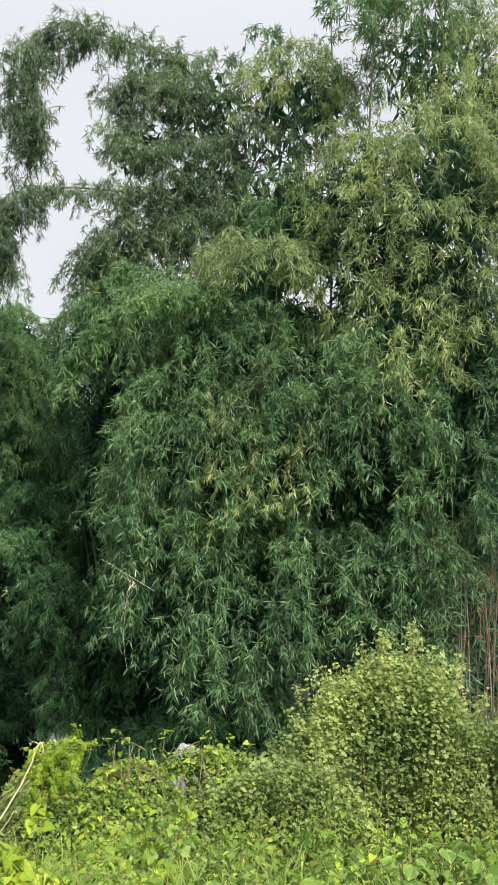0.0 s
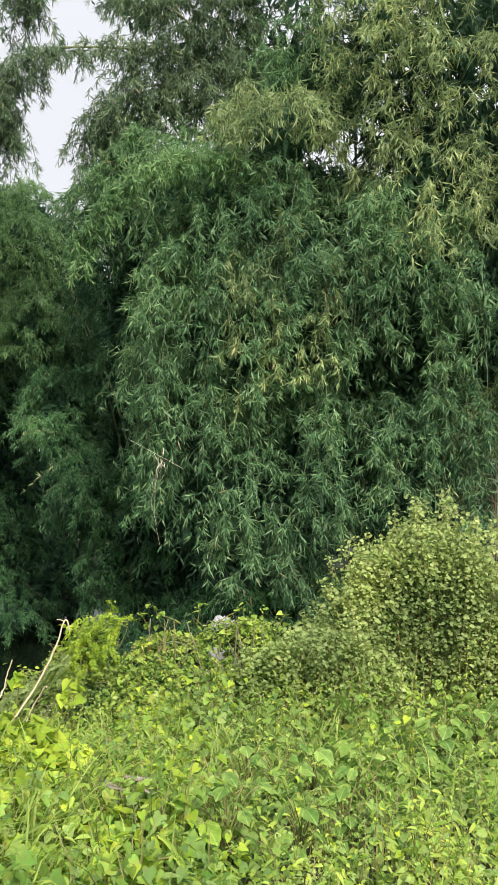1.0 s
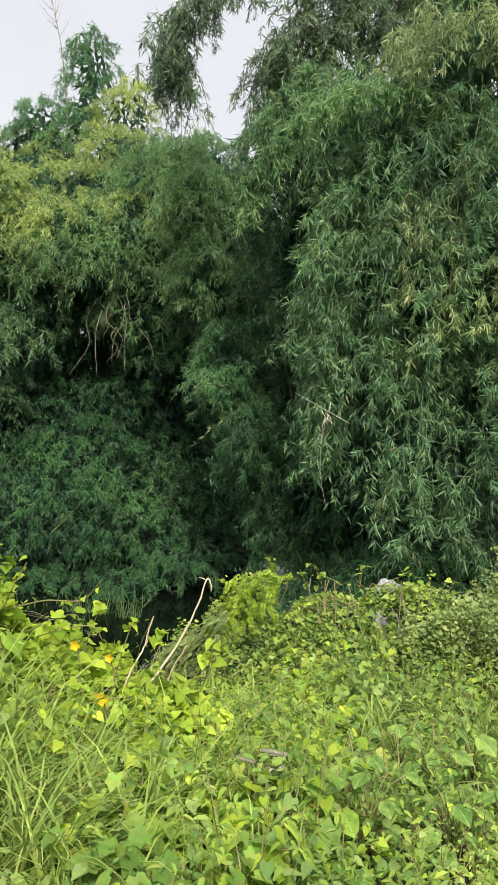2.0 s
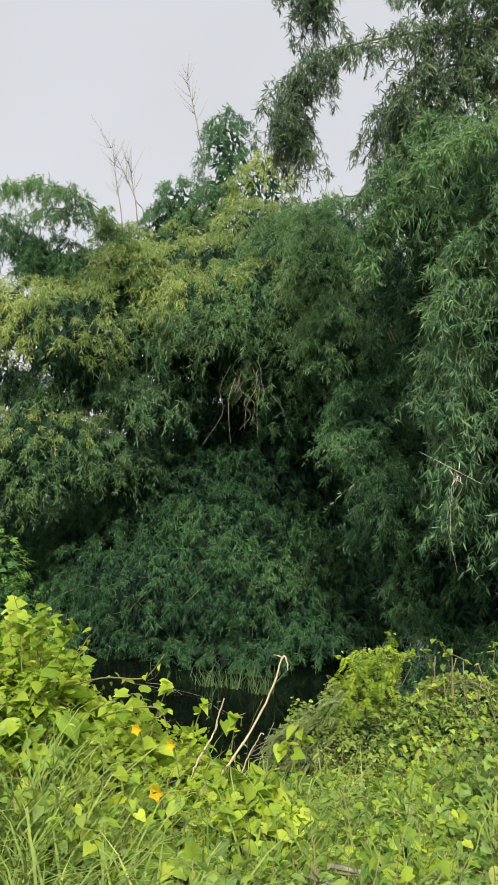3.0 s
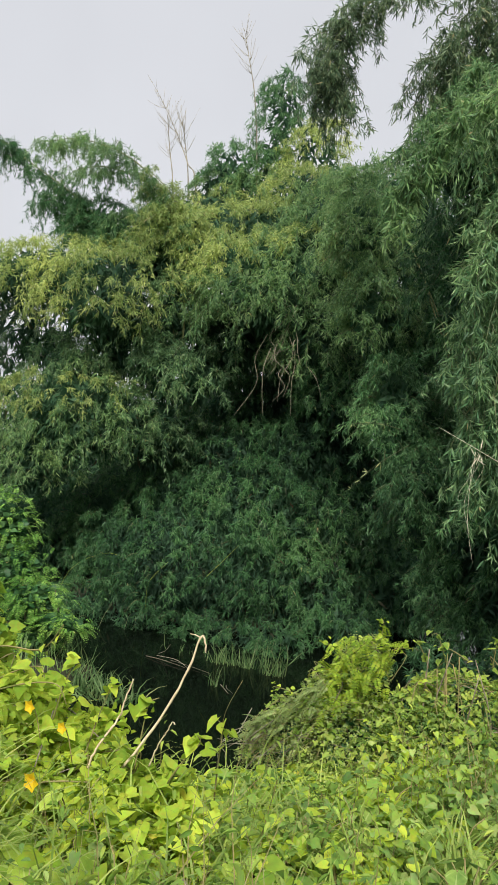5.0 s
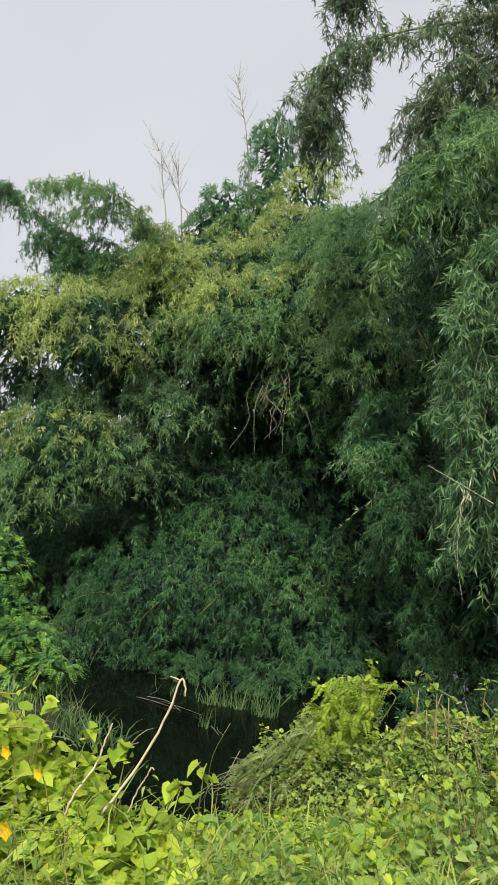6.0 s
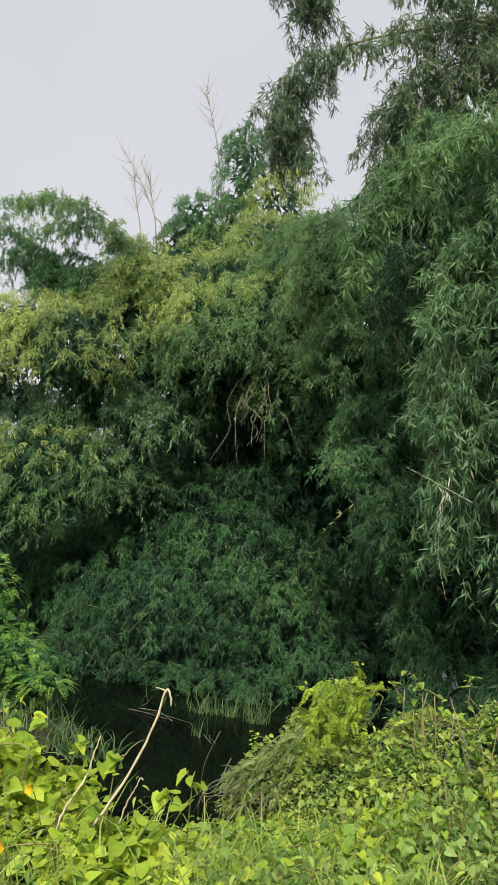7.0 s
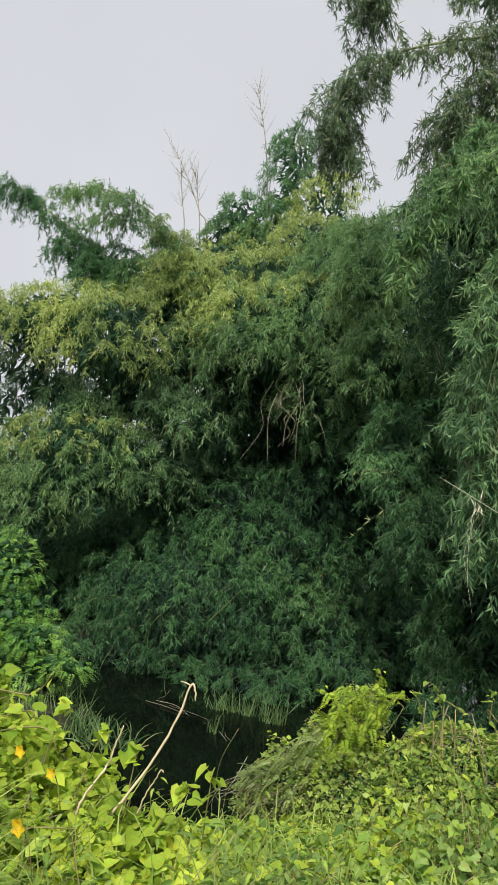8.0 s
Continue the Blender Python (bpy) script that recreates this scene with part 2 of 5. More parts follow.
BLADE = (np.array([(0, 0.5, 0), (0, -0.5, 0), (0.4, 0.45, 0.0), (0.4, -0.45, 0.0), (0.75, 0.3, -0.1), (0.75, -0.3, -0.1), (1, 0, -0.28)]),
         np.array([(0, 1, 3), (0, 3, 2), (2, 3, 5), (2, 5, 4), (4, 5, 6)]))


ARCH = (np.array([(0, 0.5, 0), (0, -0.5, 0), (0.35, 0.5, 0.0), (0.35, -0.5, 0.0), (0.62, 0.42, -0.10), (0.62, -0.42, -0.10), (0.80, 0.25, -0.26), (0.80, -0.25, -0.26), (0.88, 0, -0.48)]),
        np.array([(0, 1, 3), (0, 3, 2), (2, 3, 5), (2, 5, 4), (4, 5, 7), (4, 7, 6), (6, 7, 8)]))
LOBED = (np.array([(0, 0, 0), (-0.18, 0.22, 0.02), (-0.02, 0.50, 0.0), (0.22, 0.42, 0.05), (0.50, 0.54, -0.04), (0.62, 0.32, 0.03), (1, 0, -0.12),
                   (0.62, -0.32, 0.03), (0.50, -0.54, -0.04), (0.22, -0.42, 0.05), (-0.02, -0.50, 0.0), (-0.18, -0.22, 0.02)]),
         np.array([(0, i + 1, i) for i in range(1, 11)]))


def leaves(shape, base, way, face, length, width):
    """Vertices and triangles of many leaves: each starts at base, runs along way, its upper side towards face."""
    pts, tri = shape
    way = unit(way)
    side = unit(np.cross(face, way))
    up = np.cross(way, side)
    length, width = np.asarray(length)[:, None, None], np.asarray(width)[:, None, None]
    v = (base[:, None, :] + pts[None, :, 0:1] * length * way[:, None, :] + pts[None, :, 1:2] * width * side[:, None, :]
         + pts[None, :, 2:3] * length * up[:, None, :])
    f = tri[None] + (np.arange(len(base)) * len(pts))[:, None, None]
    return v.reshape(-1, 3), f.reshape(-1, 3)


def joined(pieces):
    vs, fs, n = [], [], 0
    for v, f in pieces:
        vs.append(v)
        fs.append(f + n)
        n += len(v)
    return np.concatenate(vs), np.concatenate(fs)


def tube(points, radii, sides=6):
    """A round stem along a line of points."""
    p = np.asarray(points, float)
    r = np.broadcast_to(np.asarray(radii, float), (len(p),))
    t = unit(np.gradient(p, axis=0))
    a = np.empty_like(t)
    side = np.eye(3)[int(np.argmin(np.abs(t[0])))]
    for i, w in enumerate(t):
        side = unit(side - w * (side @ w))
        a[i] = side
    b = np.cross(t, a)
    ang = np.arange(sides) * 2 * np.pi / sides
    v = p[:, None] + r[:, None, None] * (np.cos(ang)[None, :, None] * a[:, None] + np.sin(ang)[None, :, None] * b[:, None])
    f = []
    for i in range(len(p) - 1):
        for j in range(sides):
            k = (j + 1) % sides
            f += [(i * sides + j, i * sides + k, (i + 1) * sides + k), (i * sides + j, (i + 1) * sides + k, (i + 1) * sides + j)]
    last = (len(p) - 1) * sides
    f += [(0, j + 1, j) for j in range(1, sides - 1)] + [(last, last + j, last + j + 1) for j in range(1, sides - 1)]
    return v.reshape(-1, 3), np.array(f)


def bend(points, n=16):
    """A smooth line through a few points."""
    p = np.asarray(points, float)
    q = np.vstack([2 * p[0] - p[1], p, 2 * p[-1] - p[-2]])
    out = []
    for s in np.linspace(0, len(p) - 1, n):
        i = min(int(s), len(p) - 2)
        u = s - i
        a, b, c, d = q[i:i + 4]
        out.append(0.5 * (2 * b + (c - a) * u + (2 * a - 5 * b + 4 * c - d) * u * u + (3 * b - a - 3 * c + d) * u ** 3))
    return np.array(out)


def wavy(p, seed=0.0):
    """Smooth noise in -1..1 at points."""
    x, y, z = p[:, 0], p[:, 1], p[:, 2]
    return (np.sin(1.7 * x + 2.3 * z + seed) + np.sin(2.9 * y - 1.9 * x + 1.3 * seed) + np.sin(3.7 * z + 2.1 * y + 0.7 * seed)
            + 0.7 * np.sin(5.3 * x + 4.1 * y + 2 * seed) + 0.7 * np.sin(6.1 * z - 4.7 * x + 3 * seed)) / 3.4


DOWN = np.array([0, 0, -1.0])


def strands(p0, out, n_spray=9, reach=0.75, leaf=0.155, slack=1.0):
    """Hanging bamboo branches that start at p0 and lean towards out: side twigs with fans of narrow leaves.
    Returns the leaves and the branch stems."""
    n = len(p0)
    size = reach * rng.uniform(0.55, 1.25, n)[:, None]
    s = np.sort(rng.uniform(0.05, 1.0, (n, n_spray)), axis=1)
    grav = slack * rng.uniform(0.55, 1.1, n)[:, None]

    def along(u):
        return (p0[:, None] + out[:, None] * (size * u)[..., None] + DOWN * (grav * size * u * u)[..., None])

    node = along(s).reshape(-1, 3)
    tang = unit(out[:, None] + DOWN * (2 * grav * s)[..., None]).reshape(-1, 3)
    # twigs off the branch
    way = unit(tang * 0.5 + rng.normal(0, 0.55, node.shape) + DOWN * 0.35)
    tlen = rng.uniform(0.12, 0.38, len(node)) * min(1.0, reach * 1.2)
    k, m = 3, 4
    u = (np.arange(k) + 0.6) / k
    tip = node[:, None] + way[:, None] * (tlen[:, None] * u)[..., None] + DOWN * (0.35 * tlen[:, None] * u * u)[..., None]
    tip = np.repeat(tip.reshape(-1, 3), m, axis=0)
    heads = np.repeat(np.repeat(way, k, axis=0), m, axis=0)
    fan = unit(heads * 0.5 + DOWN * 0.42 + rng.normal(0, 0.52, heads.shape))
    face = unit(rng.normal(0, 0.6, fan.shape) + np.array([0, -0.3, 1.0]))
    length = leaf * rng.uniform(0.55, 1.25, len(tip))
    blade = leaves(LANCE, tip, fan, face, length, length * rng.uniform(0.10, 0.155, len(tip)))
    stems = []
    us = np.linspace(0, 1, 5)
    line = along(np.broadcast_to(us, (n, 5)))
    for row in line[:: 3]:
        stems.append(tube(row, np.linspace(0.007, 0.003, 5), 3))
    return blade, joined(stems)


def on_lump(c, r, n, front=(0.1, -1.0, 0.15), low=-0.55, seed=0.0):
    """Points all over a mound, more on the open side, with bulges and hollows; and the way out from it."""
    d = unit(rng.normal(0, 1, (n * 6, 3)))
    f = unit(np.array([front], float))[0]
    keep = (d[:, 2] > low) & (rng.uniform(0, 1, len(d)) < 0.03 + 0.97 * np.clip(0.38 + 0.85 * d @ f, 0, 1))
    d = d[keep][:n]
    q = d * np.array(r)
    bulge = 1 + 0.21 * wavy(q * 2.3 + np.array(c), seed) - 0.15 * rng.uniform(0, 1, len(d)) ** 2
    p = np.array(c) + q * bulge[:, None]
    out = unit(d / np.array(r) * np.array([1, 1, 0.35]) + np.array([0, 0, 0.45]) + rng.normal(0, 0.28, d.shape))
    return p, out


def in_lump(c, r, n, leaf=0.21, size=0.86):
    """Dense shaded foliage that fills a mound."""
    deep = rng.uniform(0.2, 1, n) ** 0.45
    p = np.array(c) + unit(rng.normal(0, 1, (n, 3))) * (deep * size)[:, None] * np.array(r)
    way = unit(rng.normal(0, 0.6, p.shape) + DOWN * 0.8)
    face = unit(rng.normal(0, 1, p.shape))
    length = leaf * rng.uniform(0.6, 1.3, n) * (2.0 - 1.0 * deep)
    return leaves(LANCE, p, way, face, length, length * (0.42 - 0.2 * deep))


PLANNED = []


def bamboo_mound(parent, c, r, n, mat, reach=0.7, leaf=0.132, inner=1.0, low=-0.6, sprays=7):
    PLANNED.append((c, r, n, mat, reach, leaf, inner, low, sprays))


def grow(parent, front=(0.15, -1.0, 0.2), hollows=()):
    """Builds the planned mounds of one clump; branches that would lie deep inside a neighbouring mound are left out."""
    for k, (c, r, n, mat, reach, leaf, inner, low, sprays) in enumerate(PLANNED):
        p, out = on_lump(c, r, int(n * 0.76), front, low, rng.uniform(0, 6))
        for j, other in enumerate(PLANNED):
            if j != k and len(p):
                free = np.linalg.norm((p - np.array(other[0])) / np.array(other[1]), axis=1) > 0.88
                p, out = p[free], out[free]
        for h in hollows:
            free = np.linalg.norm((p - np.array(h[:3])) / np.array((h[3], 0.9, h[4])), axis=1) > 1
            p, out = p[free], out[free]
        free = p[:, 0] < 0.31 * p[:, 1] + 0.2
        p, out = p[free], out[free]
        if len(p) < 4:
            continue
        blade, stem = strands(p, out, sprays, reach, leaf)
        part("foliage", *blade, mat, parent)
        part("side_branch", *stem, CULM_GREEN, parent)
        # filler leaves whose darker colour paints the shade between the branches
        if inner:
            part("inner_foliage", *in_lump(c, r, leaf=0.36 if leaf > 0.2 else 0.23 if reach > 0.35 else 0.15, n=int(inner * 430 * r[0] * r[1] * r[2]) + 200), BAMBOO_INNER_SHADE, parent)
    PLANNED.clear()


def bamboo_arm(parent, points, spread, n, mat=None, reach=0.36, leaf=0.12, thick=0.025, slack=1.0):
    """A long culm that bows over, with its leafy side branches."""
    line = bend(points, 40)
    part("culm", *tube(line, np.linspace(thick, min(0.006, thick * 0.5), len(line))), CULM if thick > 0.02 else CULM_GREEN, parent, smooth=True)
    s = rng.uniform(0.12, 1, n) * (len(line) - 1)
    i = s.astype(int).clip(0, len(line) - 2)
    p = line[i] + (line[i + 1] - line[i]) * (s - i)[:, None]
    off = rng.normal(0, 1, (n, 3)) * np.array([1, 1, 0.75]) * spread
    out = unit(rng.normal(0, 0.6, (n, 3)) + unit(line[i + 1] - line[i]) * 0.6 + np.array([0, 0, 0.15]))
    blade, stem = strands(p + off * 0.6, out, n_spray=6, reach=reach, leaf=leaf, slack=slack)
    part("foliage", *blade, mat or BAMBOO_SHADED, parent)
    part("side_branch", *stem, CULM_GREEN, parent)


# ---------------------------------------------------------------- ground and water
POND = -1.6


def ease(a, b, x):
    u = np.clip((x - a) / (b - a), 0, 1)
    return u * u * (3 - 2 * u)


def shore(x):
    """How far the near bank reaches."""
    return 9.35 - 2.6 * ease(-1.7, -2.5, x) + 5.0 * ease(-5.6, -6.8, x) + 1.4 * ease(0.6, 2.4, x)


def far_shore(x):
    """Where the far bank begins."""
    return 15.3 + 5.0 * ease(-6.9, -5.9, x) - 8.6 * ease(-3.0, -1.4, x)


def ground_height(x, y):
    x, y = np.asarray(x, float), np.asarray(y, float)
    near = -0.06 - 0.115 * np.clip(y - 1.5, 0, None) ** 1.08 + 0.03 * np.sin(1.3 * x + 0.7 * y) + 0.02 * np.sin(3.1 * x - 2.3 * y)
    near = near + 0.22 * ease(-1.2, -2.6, x) * ease(7.0, 4.5, y)
    gap = np.minimum(y - shore(x), far_shore(x) - y)
    far = np.clip((y - far_shore(x)) * 0.2, 0, 0.8) + POND
    land = np.where(y < 0.5 * (shore(x) + far_shore(x)), near, far)
    land = np.clip(land, POND + 0.05, None)
    return land + (POND - 0.75 - land) * ease(-0.35, 0.5, gap)


def steps(a, b, step, ends):
    mid = np.arange(a, b + step / 2, step)
    return np.concatenate([[a - e for e in reversed(ends)], mid, [b + e for e in ends]])


gx, gy = steps(-18, 9, 0.25, (1, 3, 8, 20, 60, 200, 600)), steps(-5, 26, 0.25, (1, 3, 8, 20, 60, 200, 600))
X, Y = np.meshgrid(gx, gy)
gv = np.stack([X, Y, ground_height(X, Y)], -1).reshape(-1, 3)
nx = len(gx)
qi = (np.arange(len(gy) - 1)[:, None] * nx + np.arange(nx - 1)[None]).ravel()
gt = np.concatenate([np.stack([qi, qi + 1, qi + nx + 1], -1), np.stack([qi, qi + nx + 1, qi + nx], -1)])
ground = new("ground", raw_mesh("ground", gv, gt, EARTH))
ground.data.polygons.foreach_set("use_smooth", np.ones(len(gt), bool))
tagged(ground, "dark damp earth of a sloping overgrown pond bank", "ground", kind="structure")

wx, wy = np.linspace(-40, 8, 25), np.linspace(6.5, 40, 18)
X, Y = np.meshgrid(wx, wy)
wv = np.stack([X, Y, np.full_like(X, POND)], -1).reshape(-1, 3)
qi = (np.arange(len(wy) - 1)[:, None] * len(wx) + np.arange(len(wx) - 1)[None]).ravel()
wt = np.concatenate([np.stack([qi, qi + 1, qi + len(wx) + 1], -1), np.stack([qi, qi + len(wx) + 1, qi + len(wx)], -1)])
water = tagged(new("water", raw_mesh("water", wv, wt, WATER)), "still black pond water reflecting dark bamboo", "water", kind="structure")

# ---------------------------------------------------------------- bamboo


def near_clump():
    c = thing("bamboo_clump", (0.8, 12.6, -0.6), "large drooping green bamboo clump on the bank beside the pond", "bamboo", "bamboo clumps")
    # the hanging front
    bamboo_mound(c, (-0.85, 12.8, 5.0), (1.45, 1.7, 1.3), 228, BAMBOO, inner=3.4)
    bamboo_mound(c, (-0.82, 12.5, 3.0), (1.25, 1.5, 1.4), 211, BAMBOO)
    bamboo_mound(c, (-0.6, 12.4, 0.95), (0.98, 1.4, 1.35), 171, BAMBOO)
    bamboo_mound(c, (0.05, 12.5, 4.1), (1.17, 1.6, 1.45), 211, BAMBOO, inner=3.4)
    bamboo_mound(c, (0.4, 12.4, 1.6), (0.8, 1.3, 1.5), 167, BAMBOO)
    bamboo_mound(c, (1.55, 12.6, 3.99), (1.2, 1.7, 1.78), 237, BAMBOO, inner=3.4)
    bamboo_mound(c, (1.65, 12.7, 1.5), (1.0, 1.6, 1.6), 184, BAMBOO)
    bamboo_mound(c, (3.05, 12.8, 4.2), (1.0, 1.7, 2.4), 237, BAMBOO, inner=3.4)
    # lighter growth on the crest and the tall column
    bamboo_mound(c, (-0.02, 11.7, 6.15), (0.6, 0.8, 0.4), 90, BAMBOO_YOUNG, 0.5)
    bamboo_mound(c, (1.55, 12.3, 7.3), (0.75, 0.9, 1.7), 170, BAMBOO_YOUNG, inner=1.5)
    bamboo_mound(c, (2.6, 12.1, 7.0), (0.95, 1.1, 2.3), 280, BAMBOO_YOUNG, inner=1.8)
    bamboo_mound(c, (2.0, 11.8, 5.2), (0.6, 0.8, 1.2), 120, BAMBOO_YOUNG)
    bamboo_mound(c, (3.2, 12.0, 5.4), (0.6, 0.8, 1.3), 110, BAMBOO_YOUNG)
    # foot of the clump, leaf colour darkened to stand for shade
    bamboo_mound(c, (0.0, 12.4, -0.6), (1.05, 0.9, 0.8), 190, BAMBOO_SHADED, 0.5, 0.14, 2.5)
    bamboo_mound(c, (1.4, 12.4, -0.4), (1.1, 0.9, 0.8), 190, BAMBOO_SHADED, 0.5, 0.14, 2.5)
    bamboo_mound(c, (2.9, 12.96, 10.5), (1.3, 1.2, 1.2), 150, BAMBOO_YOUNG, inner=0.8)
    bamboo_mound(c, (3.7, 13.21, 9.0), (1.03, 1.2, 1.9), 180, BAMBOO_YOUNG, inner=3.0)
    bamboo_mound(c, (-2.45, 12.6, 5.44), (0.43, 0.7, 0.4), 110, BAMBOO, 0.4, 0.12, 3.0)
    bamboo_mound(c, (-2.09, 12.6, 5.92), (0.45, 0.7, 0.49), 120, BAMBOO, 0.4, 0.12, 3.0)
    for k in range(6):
        bamboo_mound(c, (-0.5 + 0.62 * k, 11.6 + 0.25 * math.sin(2.1 * k), -0.5 + 0.1 * math.cos(3.3 * k)), (0.5, 0.4, 0.55), 60, BAMBOO_SHADED, 0.3, 0.12, 3.0, low=-0.9)
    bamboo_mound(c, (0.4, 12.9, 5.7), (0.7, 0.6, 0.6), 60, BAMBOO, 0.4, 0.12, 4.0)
    # leaves that close the clump behind, their shade put into a darker colour
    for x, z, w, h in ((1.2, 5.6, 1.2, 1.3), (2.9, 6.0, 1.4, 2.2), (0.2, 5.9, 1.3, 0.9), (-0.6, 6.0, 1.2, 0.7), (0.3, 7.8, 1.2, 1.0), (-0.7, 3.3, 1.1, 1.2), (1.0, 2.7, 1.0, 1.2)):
        bamboo_mound(c, (x, 14.3, z), (w, 0.7, h), 46, BAMBOO_SHADED, 0.6, 0.16, 5.0)
    bamboo_mound(c, (3.3, 13.9, 1.4), (1.4, 0.8, 2.2), 130, BAMBOO_SHADED)
    bamboo_mound(c, (4.9, 13.4, 3.2), (1.1, 1.2, 3.6), 60, BAMBOO_SHADED)
    # shaded wispy foliage behind, above the crest
    bamboo_mound(c, (0.1, 13.35, 8.9), (0.95, 1.0, 0.9), 150, BAMBOO_OLIVE, 0.42, 0.115, 0.2)
    bamboo_mound(c, (0.35, 12.6, 9.55), (0.8, 0.6, 0.75), 140, BAMBOO_YOUNG, 0.4, 0.105, 0.3)
    bamboo_mound(c, (0.82, 13.0, 9.7), (0.4, 0.7, 0.5), 50, BAMBOO, 0.4, 0.12, 0.3)
    bamboo_mound(c, (-1.05, 13.1, 9.65), (0.95, 0.7, 0.7), 130, BAMBOO_OLIVE, 0.4, 0.105, 0.2)
    bamboo_mound(c, (-2.0, 12.9, 8.7), (0.55, 0.5, 0.5), 80, BAMBOO_OLIVE, 0.4, 0.11, 0.1)
    bamboo_mound(c, (-1.0, 13.2, 8.2), (0.9, 0.8, 0.6), 105, BAMBOO_OLIVE, 0.4, 0.11, 0.1)
    bamboo_mound(c, (-1.1, 13.1, 7.1), (1.3, 0.8, 0.6), 160, BAMBOO_OLIVE, 0.4, 0.11, 0.2)
    bamboo_mound(c, (-2.25, 12.9, 6.6), (0.4, 0.5, 0.45), 50, BAMBOO_OLIVE, 0.38, 0.11, 0.1)
    bamboo_mound(c, (0.32, 13.1, 7.4), (0.9, 1.0, 0.9), 180, BAMBOO, 0.45, 0.12, 1.5)
    # rear and waterline fill; the recess's shade is painted by darker leaves
    bamboo_mound(c, (-1.9, 14.1, 4.4), (1.15, 0.9, 2.0), 190, BAMBOO_SHADED, 0.5, 0.14, 6.0)
    bamboo_mound(c, (-1.9, 14.6, 0.3), (1.2, 0.7, 1.7), 120, BAMBOO_SHADED, 0.4, 0.14, 7.0, low=-0.9)
    bamboo_mound(c, (-2.20, 12.4, -0.96), (0.45, 0.4, 0.3), 45, BAMBOO_SHADED, 0.22, 0.11, 6.0, low=-0.9)
    bamboo_mound(c, (-1.58, 12.4, -0.91), (0.45, 0.4, 0.3), 45, BAMBOO_SHADED, 0.22, 0.11, 6.0, low=-0.9)
    bamboo_mound(c, (-0.97, 12.4, -0.86), (0.45, 0.4, 0.3), 45, BAMBOO_SHADED, 0.22, 0.11, 6.0, low=-0.9)
    bamboo_mound(c, (-1.3, 13.4, -0.9), (0.9, 0.6, 0.7), 110, BAMBOO_SHADED, 0.35, 0.13, 6.0, low=-0.9)
    bamboo_mound(c, (-1.5, 13.9, 1.6), (0.7, 0.8, 1.5), 100, BAMBOO_SHADED, 0.45, 0.13, 4.0)
    # shaded hollows between the hanging branches
    grow(c, hollows=((0.75, 11.2, 1.6, 0.30, 0.75), (-0.25, 11.0, 3.3, 0.28, 0.55), (1.35, 11.1, 3.0, 0.3, 0.5), (-2.05, 11.9, 3.7, 0.5, 1.1), (2.6, 11.5, 3.1, 0.5, 0.5), (0.45, 11.2, 4.9, 0.4, 0.35), (-1.0, 11.1, 0.6, 0.3, 0.5), (-1.9, 11.6, 4.2, 0.35, 0.5), (-1.5, 11.2, 2.35, 0.3, 0.4), (-1.65, 11.5, 0.3, 0.5, 0.95), (1.2, 11.3, 5.3, 0.4, 0.4)))
    # culms that bow over
    bamboo_arm(c, [(0.4, 13.0, 1.0), (-0.2, 13.0, 6.5), (-0.7, 12.8, 9.0), (-1.5, 12.5, 10.0), (-2.4, 12.3, 10.2), (-3.2, 12.1, 10.2), (-3.68, 12.0, 9.8), (-3.83, 11.9, 9.1), (-3.73, 11.9, 8.55), (-3.5, 11.9, 8.15)], 0.24, 430, BAMBOO_OLIVE, 0.36, 0.11)
    bamboo_arm(c, [(-0.6, 12.9, 7.6), (-1.3, 12.6, 9.2), (-1.9, 12.3, 9.5), (-2.45, 12.2, 9.2)], 0.26, 150, BAMBOO_OLIVE, 0.34, 0.11)
    bamboo_arm(c, [(0.2, 12.9, 1.0), (-0.3, 12.7, 6.2), (-1.3, 12.3, 7.45), (-2.3, 12.0, 7.47), (-3.2, 11.8, 7.35), (-3.7, 11.7, 6.98), (-3.92, 11.7, 6.6), (-3.88, 11.75, 6.35), (-3.8, 11.8, 6.15)], 0.17, 320, BAMBOO_OLIVE, 0.33, 0.108)
    bamboo_arm(c, [(0.0, 13.0, 3.0), (-0.8, 12.8, 6.4), (-1.6, 12.4, 7.1), (-2.3, 12.2, 6.8), (-2.62, 12.1, 6.2)], 0.28, 210, BAMBOO_OLIVE, 0.34, 0.11)
    bamboo_arm(c, [(0.0, 13.0, 3.0), (-0.6, 12.6, 7.0), (-1.4, 12.2, 8.0), (-2.3, 11.9, 8.3)], 0.28, 150, BAMBOO_OLIVE, 0.34, 0.11)
    bamboo_arm(c, [(1.2, 12.8, 0.0), (1.1, 12.6, 6.0), (0.95, 12.3, 10.0), (0.7, 12.1, 13.0)], 0.20, 80, BAMBOO, 0.4, 0.14)
    bamboo_arm(c, [(1.8, 12.8, 0.0), (1.6, 12.3, 6.0), (1.55, 11.9, 10.0), (1.8, 11.8, 12.5)], 0.22, 90, BAMBOO, 0.4, 0.14)
    bamboo_arm(c, [(0.3, 12.6, 6.5), (0.4, 12.4, 9.0), (0.2, 12.3, 10.2), (-0.2, 12.3, 10.6)], 0.15, 30, BAMBOO, 0.35, 0.13, 0.012)
    bamboo_arm(c, [(2.6, 12.6, 7.0), (2.6, 11.8, 10.2), (2.1, 11.1, 10.9), (1.6, 10.8, 10.6), (1.4, 10.7, 10.1)], 0.34, 90, BAMBOO_FRESH, 0.5, 0.15)
